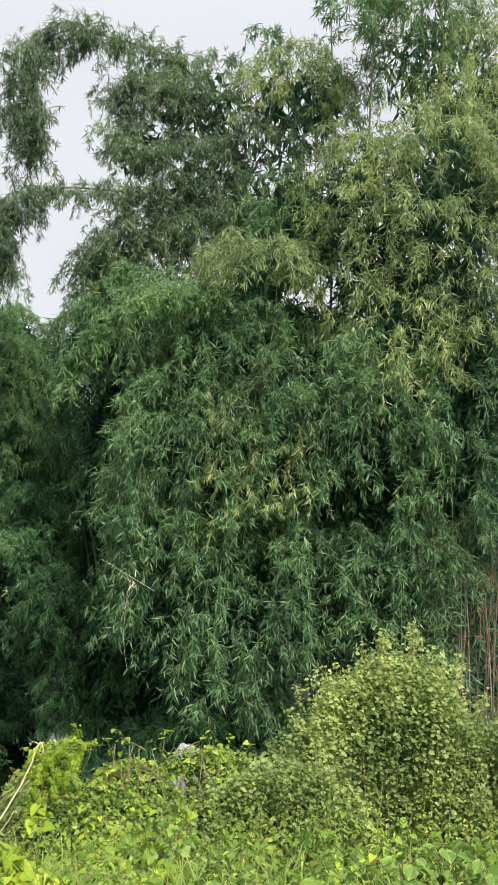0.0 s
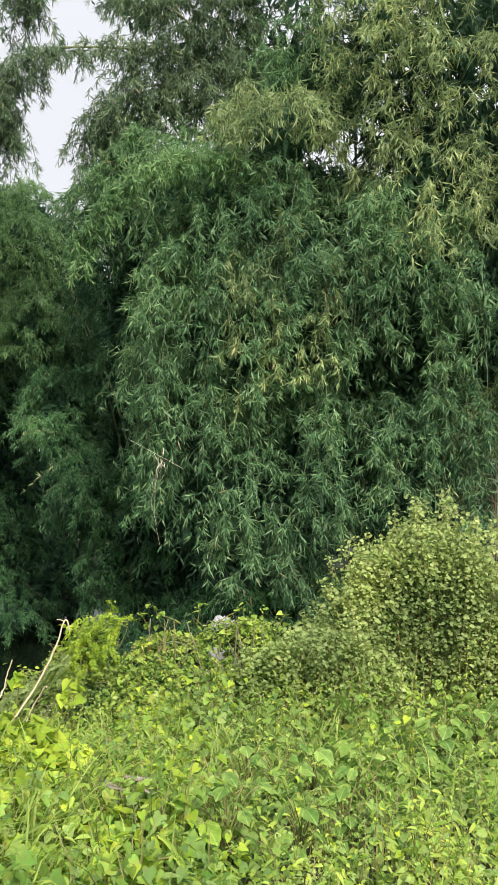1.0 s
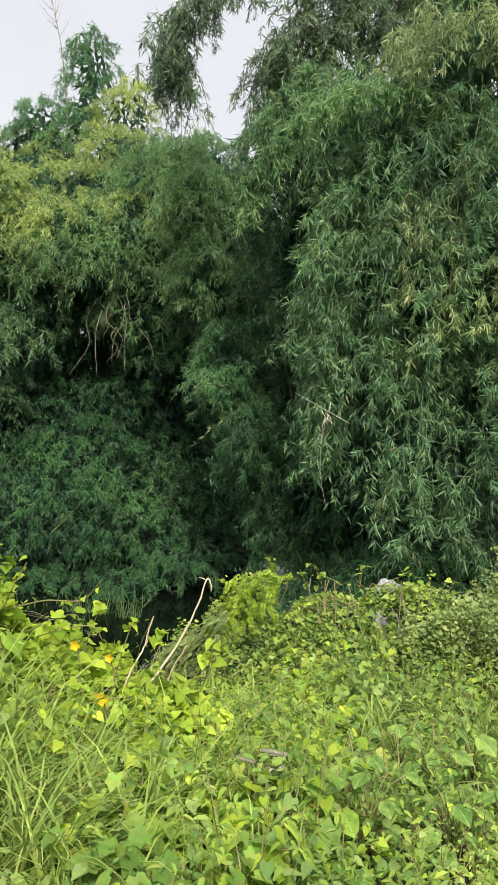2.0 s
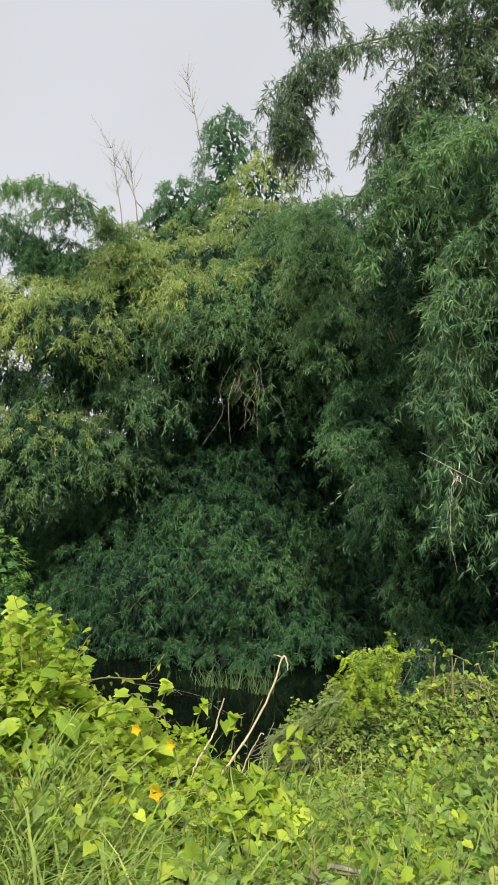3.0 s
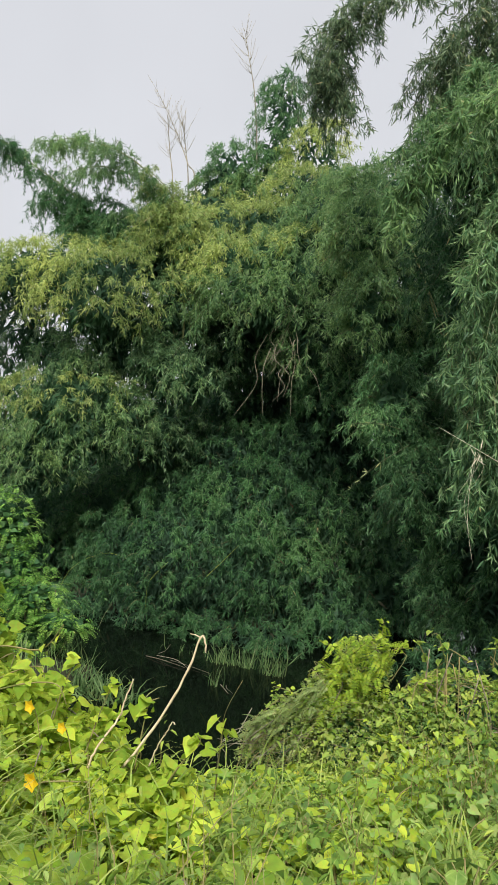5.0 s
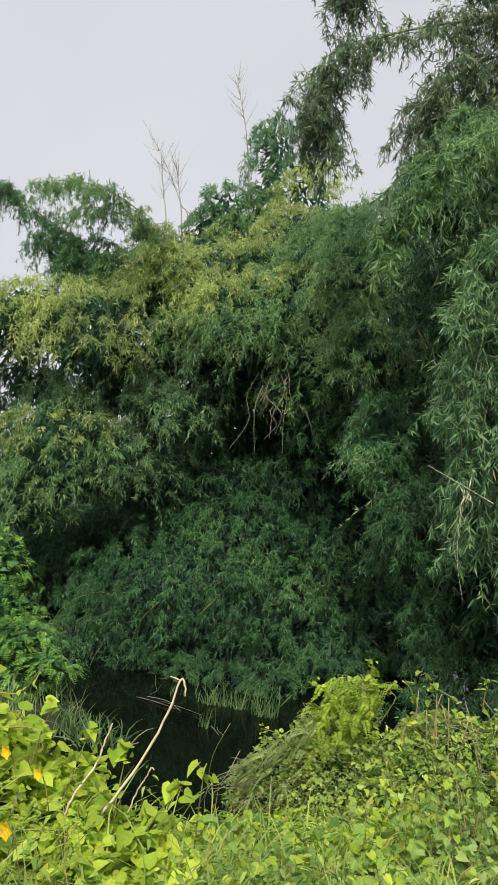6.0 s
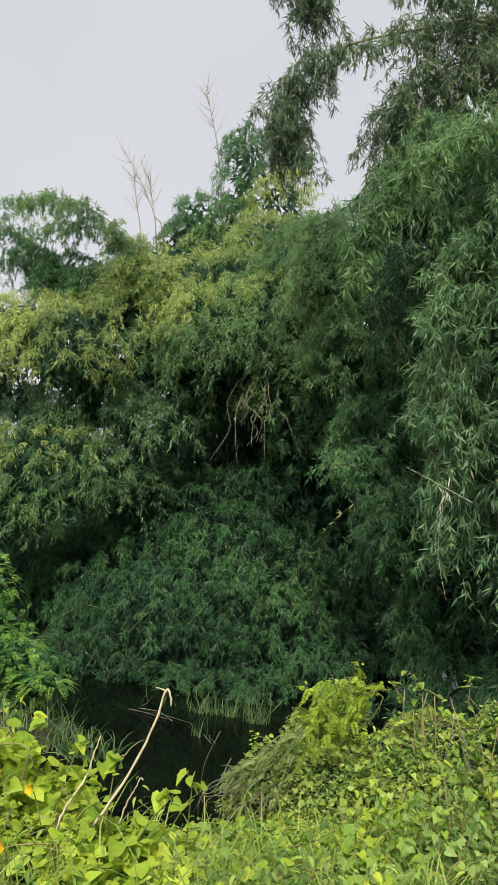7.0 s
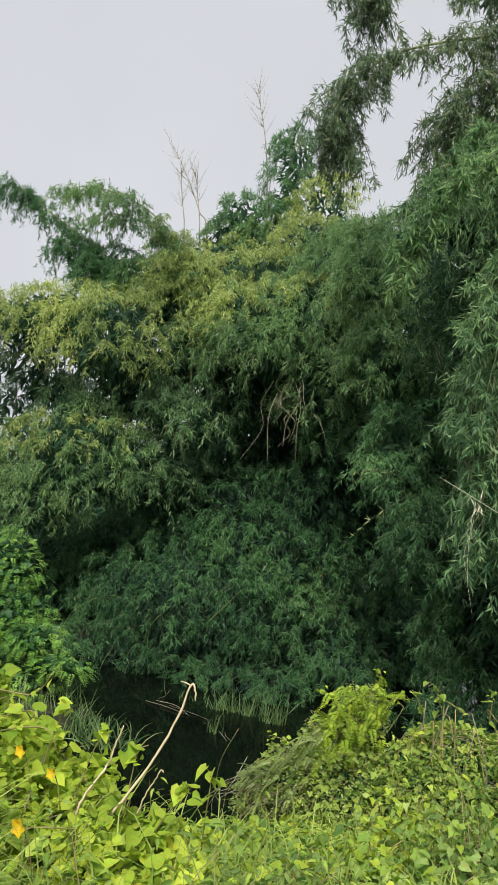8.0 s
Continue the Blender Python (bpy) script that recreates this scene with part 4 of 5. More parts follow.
def plants(base, tall, n_leaf, size, shape, slim=0.85, lean=0.18, petiole=0.7, first=0.2):
    """Many upright plants: a thin stalk each, leaves round it on short stems, smaller towards the top."""
    n = len(base)
    top = base + np.concatenate([rng.normal(0, lean, (n, 2)), np.ones((n, 1))], 1) * tall[:, None]
    f = first + (1 - first) * (np.arange(n_leaf)[None] + rng.uniform(0, 1, (n, n_leaf))) / n_leaf
    a = rng.uniform(0, 6.28, n)[:, None] + 2.4 * np.arange(n_leaf)[None] + rng.normal(0, 0.3, (n, n_leaf))
    pos = base[:, None] + (top - base)[:, None] * f[..., None]
    away = np.stack([np.cos(a), np.sin(a), np.zeros_like(a)], -1)
    length = np.broadcast_to(size, (n,))[:, None] * (1.15 - 0.55 * f ** 2) * rng.uniform(0.65, 1.25, f.shape)
    pos = pos + away * (petiole * length)[..., None] + np.array([0, 0, 1]) * (0.3 * length)[..., None]
    way = away + np.array([0, 0, 1]) * rng.normal(-0.45, 0.38, f.shape)[..., None]
    face = unit(away * 0.3 + np.array([0, -0.2, 1.0]) + rng.normal(0, 0.4, away.shape))
    length = length.ravel()
    blade = leaves(shape, pos.reshape(-1, 3), way.reshape(-1, 3), face.reshape(-1, 3), length, length * slim)
    side = unit(rng.normal(0, 1, base.shape) * np.array([1, 1, 0.1]))
    stalk = leaves(BLADE, base, top - base, side, np.linalg.norm(top - base, axis=1), np.full(n, 0.007))
    return blade, stalk


def near_bank(n, x0, x1, y0, y1):
    x, y = rng.uniform(x0, x1, n), rng.uniform(y0, y1, n)
    keep = y < shore(x) - 0.05
    x, y = x[keep], y[keep]
    return x, y, ground_height(x, y)


def field(x, y, seed, scale=1.0):
    return wavy(np.stack([x * scale, y * scale, 0 * x], -1), seed)


def cover_height(x, y):
    """How tall the weeds stand."""
    h = 0.30 + 0.15 * field(x, y, 2.0, 0.8) + 0.18 * field(x, y, 5.0, 2.4) + 0.12 * field(x, y, 7.0, 6.0)
    h = h + 0.24 * ease(-0.9, -1.8, x) * ease(6.6, 5.2, y)
    h = h * (1 - 0.75 * ease(0.9, 0.0, shore(x) - y) * ease(-1.4, -1.9, x))
    h = h * (1 - 0.72 * ease(-1.1, -1.5, x) * ease(5.6, 6.1, y))
    h = h + 0.22 * ease(6.8, 8.0, y) * ease(-1.5, -1.0, x)
    return np.clip(h, 0.08, None) * (0.28 + 0.72 * ease(2.2, 4.6, y + 0.25 * np.abs(x)))


def grass_blades(name, parent, n, area, tall, width, mat, want, lean=0.35, shape=BLADE):
    x, y, z = near_bank(n, *area)
    keep = want(x, y) > rng.uniform(0, 1, len(x))
    p = np.stack([x, y, z], -1)[keep]
    h = tall * rng.uniform(0.45, 1.2, len(p)) * (0.25 + 0.75 * ease(2.2, 4.6, p[:, 1]))
    way = unit(rng.normal(0, lean, p.shape) + np.array([0, 0, 1.0]))
    face = unit(np.cross(way, np.array([0, 0, 1.0])) + 0.2 * rng.normal(0, 1, p.shape))
    face = unit(np.cross(face, way) + np.array([0, 0, 0.3]))
    part(name, *leaves(shape, p, way, face, h, np.full(len(p), width)), mat, parent)


def in_view(x, y):
    """The stretch of the bank that the path overlooks; the rest is sown thinner."""
    return (x > 1.2 - 1.15 * (y - 1.6)) & (x < 0.7 + 0.42 * y)


def weeds():
    w = thing("weeds", (0, 5, -0.5), "dense low green weeds and creepers covering the bank", "weeds", kind="stuff")
    kinds = ((2400, OVATE, 0.050, 9, VINE_PALE, 1.0, 0.55), (1500, HEART, 0.070, 7, VINE_PALE, 3.0, 0.82), (700, HEART, 0.074, 7, VINE, 4.0, 0.82), (1200, OVATE, 0.090, 7, BROAD, 6.0, 0.5), (1500, HEART, 0.082, 7, VINE_BRIGHT, 8.0, 0.82), (650, LOBED, 0.11, 6, BROAD, 12.0, 0.95))
    for n, shape, size, k, mat, seed, slim in kinds:
        x, y, z = near_bank(n * 3, -5.5, 5.5, 2.0, 10.8)
        bias = field(x, y, seed, 0.9)
        if mat is VINE_BRIGHT:
            bias = bias + 1.7 * ease(-0.4, -1.6, x) - 0.85
        keep = (bias > rng.uniform(-0.9, 0.75, len(x))) & (in_view(x, y) | (rng.uniform(0, 1, len(x)) < 0.2))
        x, y, z = x[keep], y[keep], z[keep]
        tall = cover_height(x, y) * rng.uniform(0.65, 1.15, len(x))
        fine = size * (1 - 0.52 * ease(-0.6, 0.2, x) * ease(6.2, 5.0, y))
        blade, stalk = plants(np.stack([x, y, z], -1), tall, k, fine, shape, slim)
        part("leaf_cover", *blade, mat, w)
        part("stalk", *stalk, VINE_STEM, w)
    # thin shoots that stand above the rest
    x, y, z = near_bank(900, -3.5, 4.5, 3.2, 9.2)
    keep = in_view(x, y)
    x, y, z = x[keep], y[keep], z[keep]
    tall = cover_height(x, y) * rng.uniform(1.1, 1.75, len(x))
    blade, stalk = plants(np.stack([x, y, z], -1), tall, 13, 0.062, OVATE, 0.36, 0.22, 0.3)
    part("leaf_cover", *blade, VINE, w)
    part("stalk", *stalk, VINE_STEM, w)
    x, y, z = near_bank(9000, -5.5, 5.5, -4.0, 10.8)
    z = z + cover_height(x, y) * 0.42 * rng.uniform(0.1, 1, len(x))
    part("leaf_cover", *spread_leaves(OVATE, np.stack([x, y, z], -1), 0.055), BROAD, w)
    x, y, z = near_bank(20000, -3.4, 3.8, 2.6, 9.3)
    keep = in_view(x, y)
    x, y, z = x[keep], y[keep], z[keep]
    z = z + cover_height(x, y) * rng.uniform(0.15, 0.7, len(x))
    west = x < -0.5 + 0.4 * np.sin(2.3 * y)
    for mat, shape, some, size in ((VINE_BRIGHT, HEART, west, 0.075), (VINE_PALE, OVATE, ~west, 0.05)):
        part("leaf_cover", *spread_leaves(shape, np.stack([x, y, z], -1)[some], size, 0.6), mat, w)
    x, y, z = near_bank(15000, -3, 3, 1.9, 5.2)
    keep = in_view(x, y) & (field(x, y, 3.0, 3.0) > rng.uniform(-0.6, 0.8, len(x)))
    x, y, z = x[keep], y[keep], z[keep]
    z = z + cover_height(x, y) * rng.uniform(0.3, 1, len(x))
    part("leaf_cover", *spread_leaves(OVATE, np.stack([x, y, z], -1), 0.034, slim=0.5), VINE, w)
    grass_blades("blade", w, 11000, (-5, 5, 1.9, 9.6), 0.52, 0.008, GRASS, lambda x, y: 0.3 + 0.5 * field(x, y, 4.0), 0.3, ARCH)
    grass_blades("blade", w, 5000, (-3.6, -0.7, 2.9, 5.5), 0.68, 0.011, GRASS, lambda x, y: 0.65 * ease(-0.6, -1.4, x) + 0.3 * field(x, y, 9.0), 0.36, ARCH)
    grass_blades("blade", w, 12000, (-6, 6, -5.0, 2.4), 0.35, 0.015, GRASS, lambda x, y: 0.85 + 0 * x, 0.35, LANCE)
    grass_blades("blade", w, 3500, (-11, -5.3, 5.5, 12.5), 0.5, 0.012, REED, lambda x, y: 0.8 + 0 * x)


def mound_points(c, r, n, low=-0.3, thick=0.35, ragged=0.0):
    d = unit(rng.normal(0, 1, (n * 3, 3)))
    d = d[d[:, 2] > low][:n]
    q = d * np.array(r)
    s = 1 + 0.16 * wavy(q * 3.2 + np.array(c)) - thick * rng.uniform(0, 1, len(d)) ** 1.3
    s = s + ragged * wavy(q * 9.0 + np.array(c), 2.0)
    p = np.array(c) + q * s[:, None]
    if ragged:
        p = p[wavy(p * 6.5, 5.0) > rng.uniform(-1.1, 0.5, len(p))] + rng.normal(0, 0.015, 3)
    return p


def shoots(parent, starts, ways, size, mat, n_leaf=9, leaf=0.05, shape=HEART):
    """Single climbing shoots that stand out of a mound, with a curling tip."""
    for p, w in zip(starts, ways):
        w = unit(np.array(w, float))
        curl = rng.normal(0, 0.25, 3) * size
        line = bend([p, p + w * size * 0.5, p + w * size + np.array([0, 0, -0.1 * size]), p + w * size * 1.15 + curl * 0.4 - np.array([0, 0, 0.12 * size])], 12)
        part("shoot", *tube(line, np.linspace(0.0045, 0.002, 12), 4), VINE_STEM, parent)
        i = rng.integers(1, 11, n_leaf)
        part("foliage", *spread_leaves(shape, line[i] + rng.normal(0, 0.02, (n_leaf, 3)), leaf, 0.5), mat, parent)


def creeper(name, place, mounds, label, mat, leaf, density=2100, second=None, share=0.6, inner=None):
    """Vines heaped up: round leaves and small narrow ones on tangled stems, with gaps."""
    t = thing(name, place, label, "vine")
    for c, r in mounds:
        area = 2 * np.pi * ((r[0] * r[1] + r[0] * r[2] + r[1] * r[2]) / 3)
        p = mound_points(c, r, int(area * density * (1 - share) * 1.5), thick=0.5, ragged=0.13)
        part("foliage", *spread_leaves(HEART, p, leaf, 0.6), mat, t)
        p = mound_points(c, r, int(area * density * share * 1.9), thick=0.5, ragged=0.13)
        part("foliage", *spread_leaves(OVATE, p, leaf * 0.72, 0.6, 0.5), second or mat, t)
        # unless inner is given, core leaves take a darker colour standing for shade
        part("inner_foliage", *spread_leaves(OVATE, np.array(c) + (mound_points(c, r, int(area * 320)) - np.array(c)) * 0.6, leaf * 1.6, 0.9), inner or BAMBOO_SHADED, t)
        for k in range(22):
            q = mound_points(c, r, 40, thick=0.15)[:2]
            line = bend([q[0], (q[0] + q[1]) / 2 + rng.normal(0, 0.05, 3) + np.array([0, 0, 0.06]), q[1]], 8)
            part("vine", *tube(line, rng.uniform(0.002, 0.004), 4), VINE_STEM if k % 5 else TWIG, t)
    return t


def stem_shrub(place, half, deep, top, n, leaf, mat, label, per=170, flat=2.0):
    """Many thin leafy stems side by side; flat: how level its top is."""
    s = thing("shrub", place, label, "shrub", "bank shrubs")
    x0, y0, z0 = place
    for k in range(n):
        x, y = x0 + rng.uniform(-1, 1) * half, y0 + rng.uniform(-1, 1) * deep
        peak = z0 + (top - z0) * (1 - 0.36 * abs((x - x0) / half) ** flat) * (1.05 - 0.42 * rng.uniform() ** 1.3)
        line = bend([(x0 + (x - x0) * 0.6, y, z0 - 0.08), ((x0 + 3 * x) / 4 + rng.normal(0, 0.05), y, (z0 + peak) / 2), (x + rng.normal(0, 0.08), y + rng.normal(0, 0.08), peak)], 10)
        part("stem", *tube(line, np.linspace(0.008, 0.002, 10), 4), VINE_STEM, s)
        u = (1 - rng.uniform(0, 0.97, per) ** 1.15) * 9
        i = u.astype(int).clip(0, 8)
        wide = 0.115 - 0.085 * (u / 9) ** 2
        p = line[i] + (line[i + 1] - line[i]) * (u - i)[:, None] + rng.normal(0, 1, (per, 3)) * wide[:, None]
        part("foliage", *spread_leaves(OVATE, p, leaf, 0.8, 0.85), mat, s)
    m = n * 110
    u = rng.uniform(-0.92, 0.92, m)
    p = np.stack([x0 + u * half, y0 + rng.uniform(-0.85, 0.85, m) * deep, z0 + (top - z0) * (1 - 0.4 * np.abs(u) ** flat) * rng.uniform(0.05, 0.9, m)], -1)
    part("inner_foliage", *spread_leaves(OVATE, p, leaf * 1.25, 0.8, 0.85), mat, s)


def fronds(parent, starts, ways, size, mat, pairs=9):
    """Feathery leaves: small leaflets in pairs along a drooping midrib."""
    base, way, face, length = [], [], [], []
    for p, w in zip(starts, ways):
        w = unit(np.array(w, float))
        n = size * rng.uniform(0.65, 1.2)
        side = unit(np.cross(w, np.array([0, 0, 1.0]) + rng.normal(0, 0.25, 3)))
        for k in range(pairs):
            u = (k + 0.6) / pairs
            q = p + w * n * u + DOWN * (0.35 * n * u * u)
            for sign in (-1, 1):
                base.append(q)
                way.append(sign * side + 0.45 * w - 0.15 * np.array([0, 0, 1.0]))
                face.append(np.cross(w, side) * (1 if np.cross(w, side)[2] > 0 else -1))
                length.append(0.30 * size * (1.05 - 0.6 * u ** 2))
    length = np.array(length)
    part("foliage", *leaves(LANCE, np.array(base), np.array(way), np.array(face), length, length * 0.42), mat, parent)


def leaf_data(name, lobes, mat):
    """A large leaf: folded along the midrib, drooping, its rim waved; lobes: how deep its five lobes are cut."""
    n = 13
    rim, inner = [], []
    for k in range(n):
        a = math.pi * (2 * k / (n - 1) - 1) * 0.94
        r = 0.56 * (1 + 0.22 * math.cos(a)) * (1 + lobes * math.cos(5 * a)) + 0.20 * max(0.0, math.cos(a)) ** 8
        x, y = 0.34 + r * math.cos(a), 0.92 * r * math.sin(a)
        rim.append((x, y, 0.10 * abs(y) - 0.20 * x * x - 0.16 * y * y + 0.035 * math.sin(4.3 * k)))
        x, y = 0.30 + 0.5 * (x - 0.30), 0.5 * y
        inner.append((x, y, 0.10 * abs(y) - 0.16 * x * x))
    v = [(0.12, 0, 0)] + inner + rim
    f = []
    for k in range(n - 1):
        f += [(0, 1 + k, 2 + k), (1 + k, 1 + n + k, 2 + n + k), (1 + k, 2 + n + k, 2 + k)]
    me = raw_mesh(name, np.array(v), np.array(f), mat)
    me.polygons.foreach_set("use_smooth", np.ones(len(f), bool))
    return me


def broad_plant(x, y, tall, n, size, data, label, wide=0.22):
    """A leafy plant whose big leaves are pieces of their own."""
    z = float(ground_height(x, y))
    t = thing("broad_leaf_plant", (x, y, z), label, "plant", "broad-leaved plants")
    for k in range(n):
        a, f = 2.4 * k + rng.uniform(-0.4, 0.4), (k + 1) / n
        reach = wide * (1 - 0.45 * f) * rng.uniform(0.5, 1.2)
        p = Vector((math.cos(a) * reach, math.sin(a) * reach, tall * (0.35 + 0.65 * f) * rng.uniform(0.85, 1.08)))
        stem = bend([(x, y, z + p.z * 0.4), (x + p.x * 0.5, y + p.y * 0.5, z + p.z * 0.85), (x + p.x, y + p.y, z + p.z)], 6)
        part("leaf_stem", *tube(stem, 0.0035, 4), VINE_STEM, t)
        leaf = new("leaf", data)
        leaf.parent = t
        scale = size * rng.uniform(0.7, 1.25)
        leaf.matrix_basis = (Matrix.Translation(p) @ Euler((rng.uniform(-0.4, 0.4), rng.uniform(0.1, 0.65), a + rng.uniform(-0.5, 0.5))).to_matrix().to_4x4()
                             @ Matrix.Diagonal((scale, scale, scale, 1)))


weeds()
mound = creeper("vine_mound", (-1.5, 8.6, -1.0),
                [((-1.72, 8.62, -0.17), (0.24, 0.26, 0.30)), ((-1.95, 8.6, -0.5), (0.30, 0.34, 0.34)), ((-2.25, 8.55, -0.80), (0.34, 0.34, 0.34)), ((-2.48, 8.5, -1.0), (0.24, 0.3, 0.32)), ((-1.6, 8.45, -0.8), (0.62, 0.42, 0.5))],
                "steep mound of fine-leaved vines over dead twigs", VINE_LIGHT, 0.037, 2900, SHRUB, 0.7)
crown = np.stack([rng.uniform(-2.0, -1.5, 190), 8.5 + rng.normal(0, 0.12, 190), rng.uniform(-0.45, 0.08, 190)], -1)
crown[:, 2] += 0.08 - 0.5 * np.clip(-1.75 - crown[:, 0], 0, None)
fronds(mound, crown, rng.normal(0, 0.45, (190, 3)) + np.array([0.0, -0.75, -0.3]), 0.13, VINE_BRIGHT)
fronds(mound, [np.array((-1.62 + 0.03 * k, 8.55, 0.04 + 0.012 * k)) for k in range(5)], [(1, -0.2, 0.25 + 0.08 * k) for k in range(5)], 0.15, VINE_BRIGHT)
slope = np.stack([rng.uniform(-2.6, -1.9, 150), 8.35 + rng.normal(0, 0.08, 150), np.zeros(150)], -1)
slope[:, 2] = -0.16 - 0.75 * (-1.9 - slope[:, 0]) - np.abs(rng.normal(0, 0.16, 150))
fronds(mound, slope, rng.normal(0, 0.4, (150, 3)) + np.array([-0.5, -0.7, -0.35]), 0.11, SHRUB)
tangle = creeper("vine_tangle", (-0.5, 8.7, -1.0),
                 [((-1.34, 8.6, -0.38), (0.15, 0.18, 0.16)), ((-1.0, 8.75, -0.24), (0.40, 0.25, 0.15)), ((-0.75, 8.5, -0.75), (0.65, 0.42, 0.5)), ((-0.5, 8.8, -0.16), (0.26, 0.22, 0.2)), ((-0.2, 8.8, -0.28), (0.32, 0.28, 0.34)), ((0.1, 8.5, -0.7), (0.6, 0.42, 0.5)), ((-1.15, 8.4, -0.7), (0.4, 0.4, 0.45))],
                 "tangle of round-leaved vines on bare stems", VINE_LIGHT, 0.047, 2500, VINE_PALE, 0.55)
for k in range(30):
    x, z = rng.uniform(-2.72, -2.0), rng.uniform(-0.85, -0.4)
    line = bend([(x + rng.uniform(0.02, 0.25), 8.3, z + rng.normal(0, 0.06)), (x + rng.normal(0, 0.05), 8.17, z - 0.15), (x + rng.normal(-0.04, 0.08), 8.14, z - rng.uniform(0.15, 0.5))], 7)
    part("dry_vine", *tube(line, np.linspace(0.003, 0.0015, 7) * rng.uniform(0.6, 1.2), 4), CULM_DRY if k % 2 else VINE_STEM, mound)
for k in range(18):
    x = rng.uniform(-1.2, -0.1)
    line = bend([(x, 8.6, -0.85), (x + rng.normal(0, 0.06), 8.5, -0.4), (x + rng.normal(0, 0.12), 8.55, rng.uniform(-0.1, 0.12))], 8)
    part("vine", *tube(line, np.linspace(0.007, 0.004, 8), 4), VINE_STEM if k % 2 else TWIG, tangle)
shoots(mound, [np.array(p) for p in ((-1.75, 8.6, 0.02), (-1.5, 8.6, 0.04), (-1.6, 8.6, 0.05), (-1.85, 8.5, -0.1), (-2.2, 8.4, -0.4), (-1.3, 8.5, -0.2))],
       [(0.6, 0, 0.4), (0.9, -0.1, 0.3), (0.1, 0, 1), (-0.5, 0, 0.5), (-0.7, -0.1, 0.2), (0.5, -0.2, 0.5)], 0.2, VINE_BRIGHT, 12, 0.04, OVATE)
shoots(tangle, [np.array(p) for p in ((-0.75, 8.7, 0.0), (-0.55, 8.7, 0.05), (-0.3, 8.7, -0.02), (-0.15, 8.7, 0.0), (-1.1, 8.7, 0.0), (0.25, 8.6, -0.3), (-0.9, 8.6, 0.05), (-0.45, 8.6, 0.05), (-1.2, 8.6, -0.05), (0.0, 8.6, -0.05))],
       [(0.1, 0, 1), (0.7, 0, 0.5), (0, 0.1, 1), (0.3, 0, 1), (-0.3, 0, 0.8), (0.2, 0, 1), (-0.6, 0, 0.3), (0.9, 0, 0.3), (-0.2, -0.2, 0.6), (0.4, -0.1, 0.9)], 0.24, VINE)
bank = creeper("vine_bank", (-2.0, 5.2, -0.3), [((-2.3, 5.3, -0.18), (0.7, 0.55, 0.46)), ((-1.6, 5.15, -0.3), (0.6, 0.45, 0.38)), ((-3.2, 5.4, 0.0), (0.8, 0.6, 0.65)), ((-2.55, 5.0, 0.2), (0.4, 0.35, 0.36))],
               "yellow-green gourd vine heaped over the bank", VINE_BRIGHT, 0.07, 2200, VINE_BRIGHT, 0.5, VINE)
shoots(bank, [np.array(p) for p in ((-2.45, 5.0, 0.45), (-2.3, 5.0, 0.4), (-2.1, 5.05, 0.3), (-2.6, 5.0, 0.45), (-1.7, 5.2, 0.05), (-1.5, 5.3, 0.0), (-1.2, 5.5, -0.1), (-2.2, 5.1, 0.3), (-1.9, 5.2, 0.15), (-1.35, 5.3, -0.05))],
       [(0.1, 0, 1), (0.3, 0.1, 0.8), (1, 0.1, 0.35), (-0.2, 0, 1), (0.2, 0.2, 1), (0.1, 0.1, 1), (0, 0.1, 1), (0.9, 0, 0.5), (0.3, 0, 1), (0.5, 0, 0.8)], 0.34, VINE_BRIGHT, 10, 0.062)
shoots(bank, [np.array((-2.42, 4.9, 0.35)), np.array((-2.5, 4.95, 0.35)), np.array((-2.35, 4.85, 0.3))], [(0.15, 0, 1), (-0.1, 0, 1), (0.35, 0, 0.9)], 0.5, VINE_BRIGHT, 18, 0.075)
shoots(bank, [np.array((-2.25, 5.0, 0.45))], [(1, 0, 0.3)], 0.46, VINE_BRIGHT, 4, 0.05)
stem_shrub((1.52, 8.9, -1.05), 0.95, 0.42, 1.27, 80, 0.042, SHRUB, "tall pale green leafy shrub on the bank", 300)
stem_shrub((0.45, 8.5, -1.0), 0.8, 0.4, 0.22, 50, 0.040, SHRUB, "low small-leaved pale green bush beside the taller shrub", 260)
stem_shrub((2.72, 8.9, -1.05), 0.55, 0.45, 0.66, 34, 0.045, SHRUB, "pale green leafy shrub at the foot of the bamboo", 260)


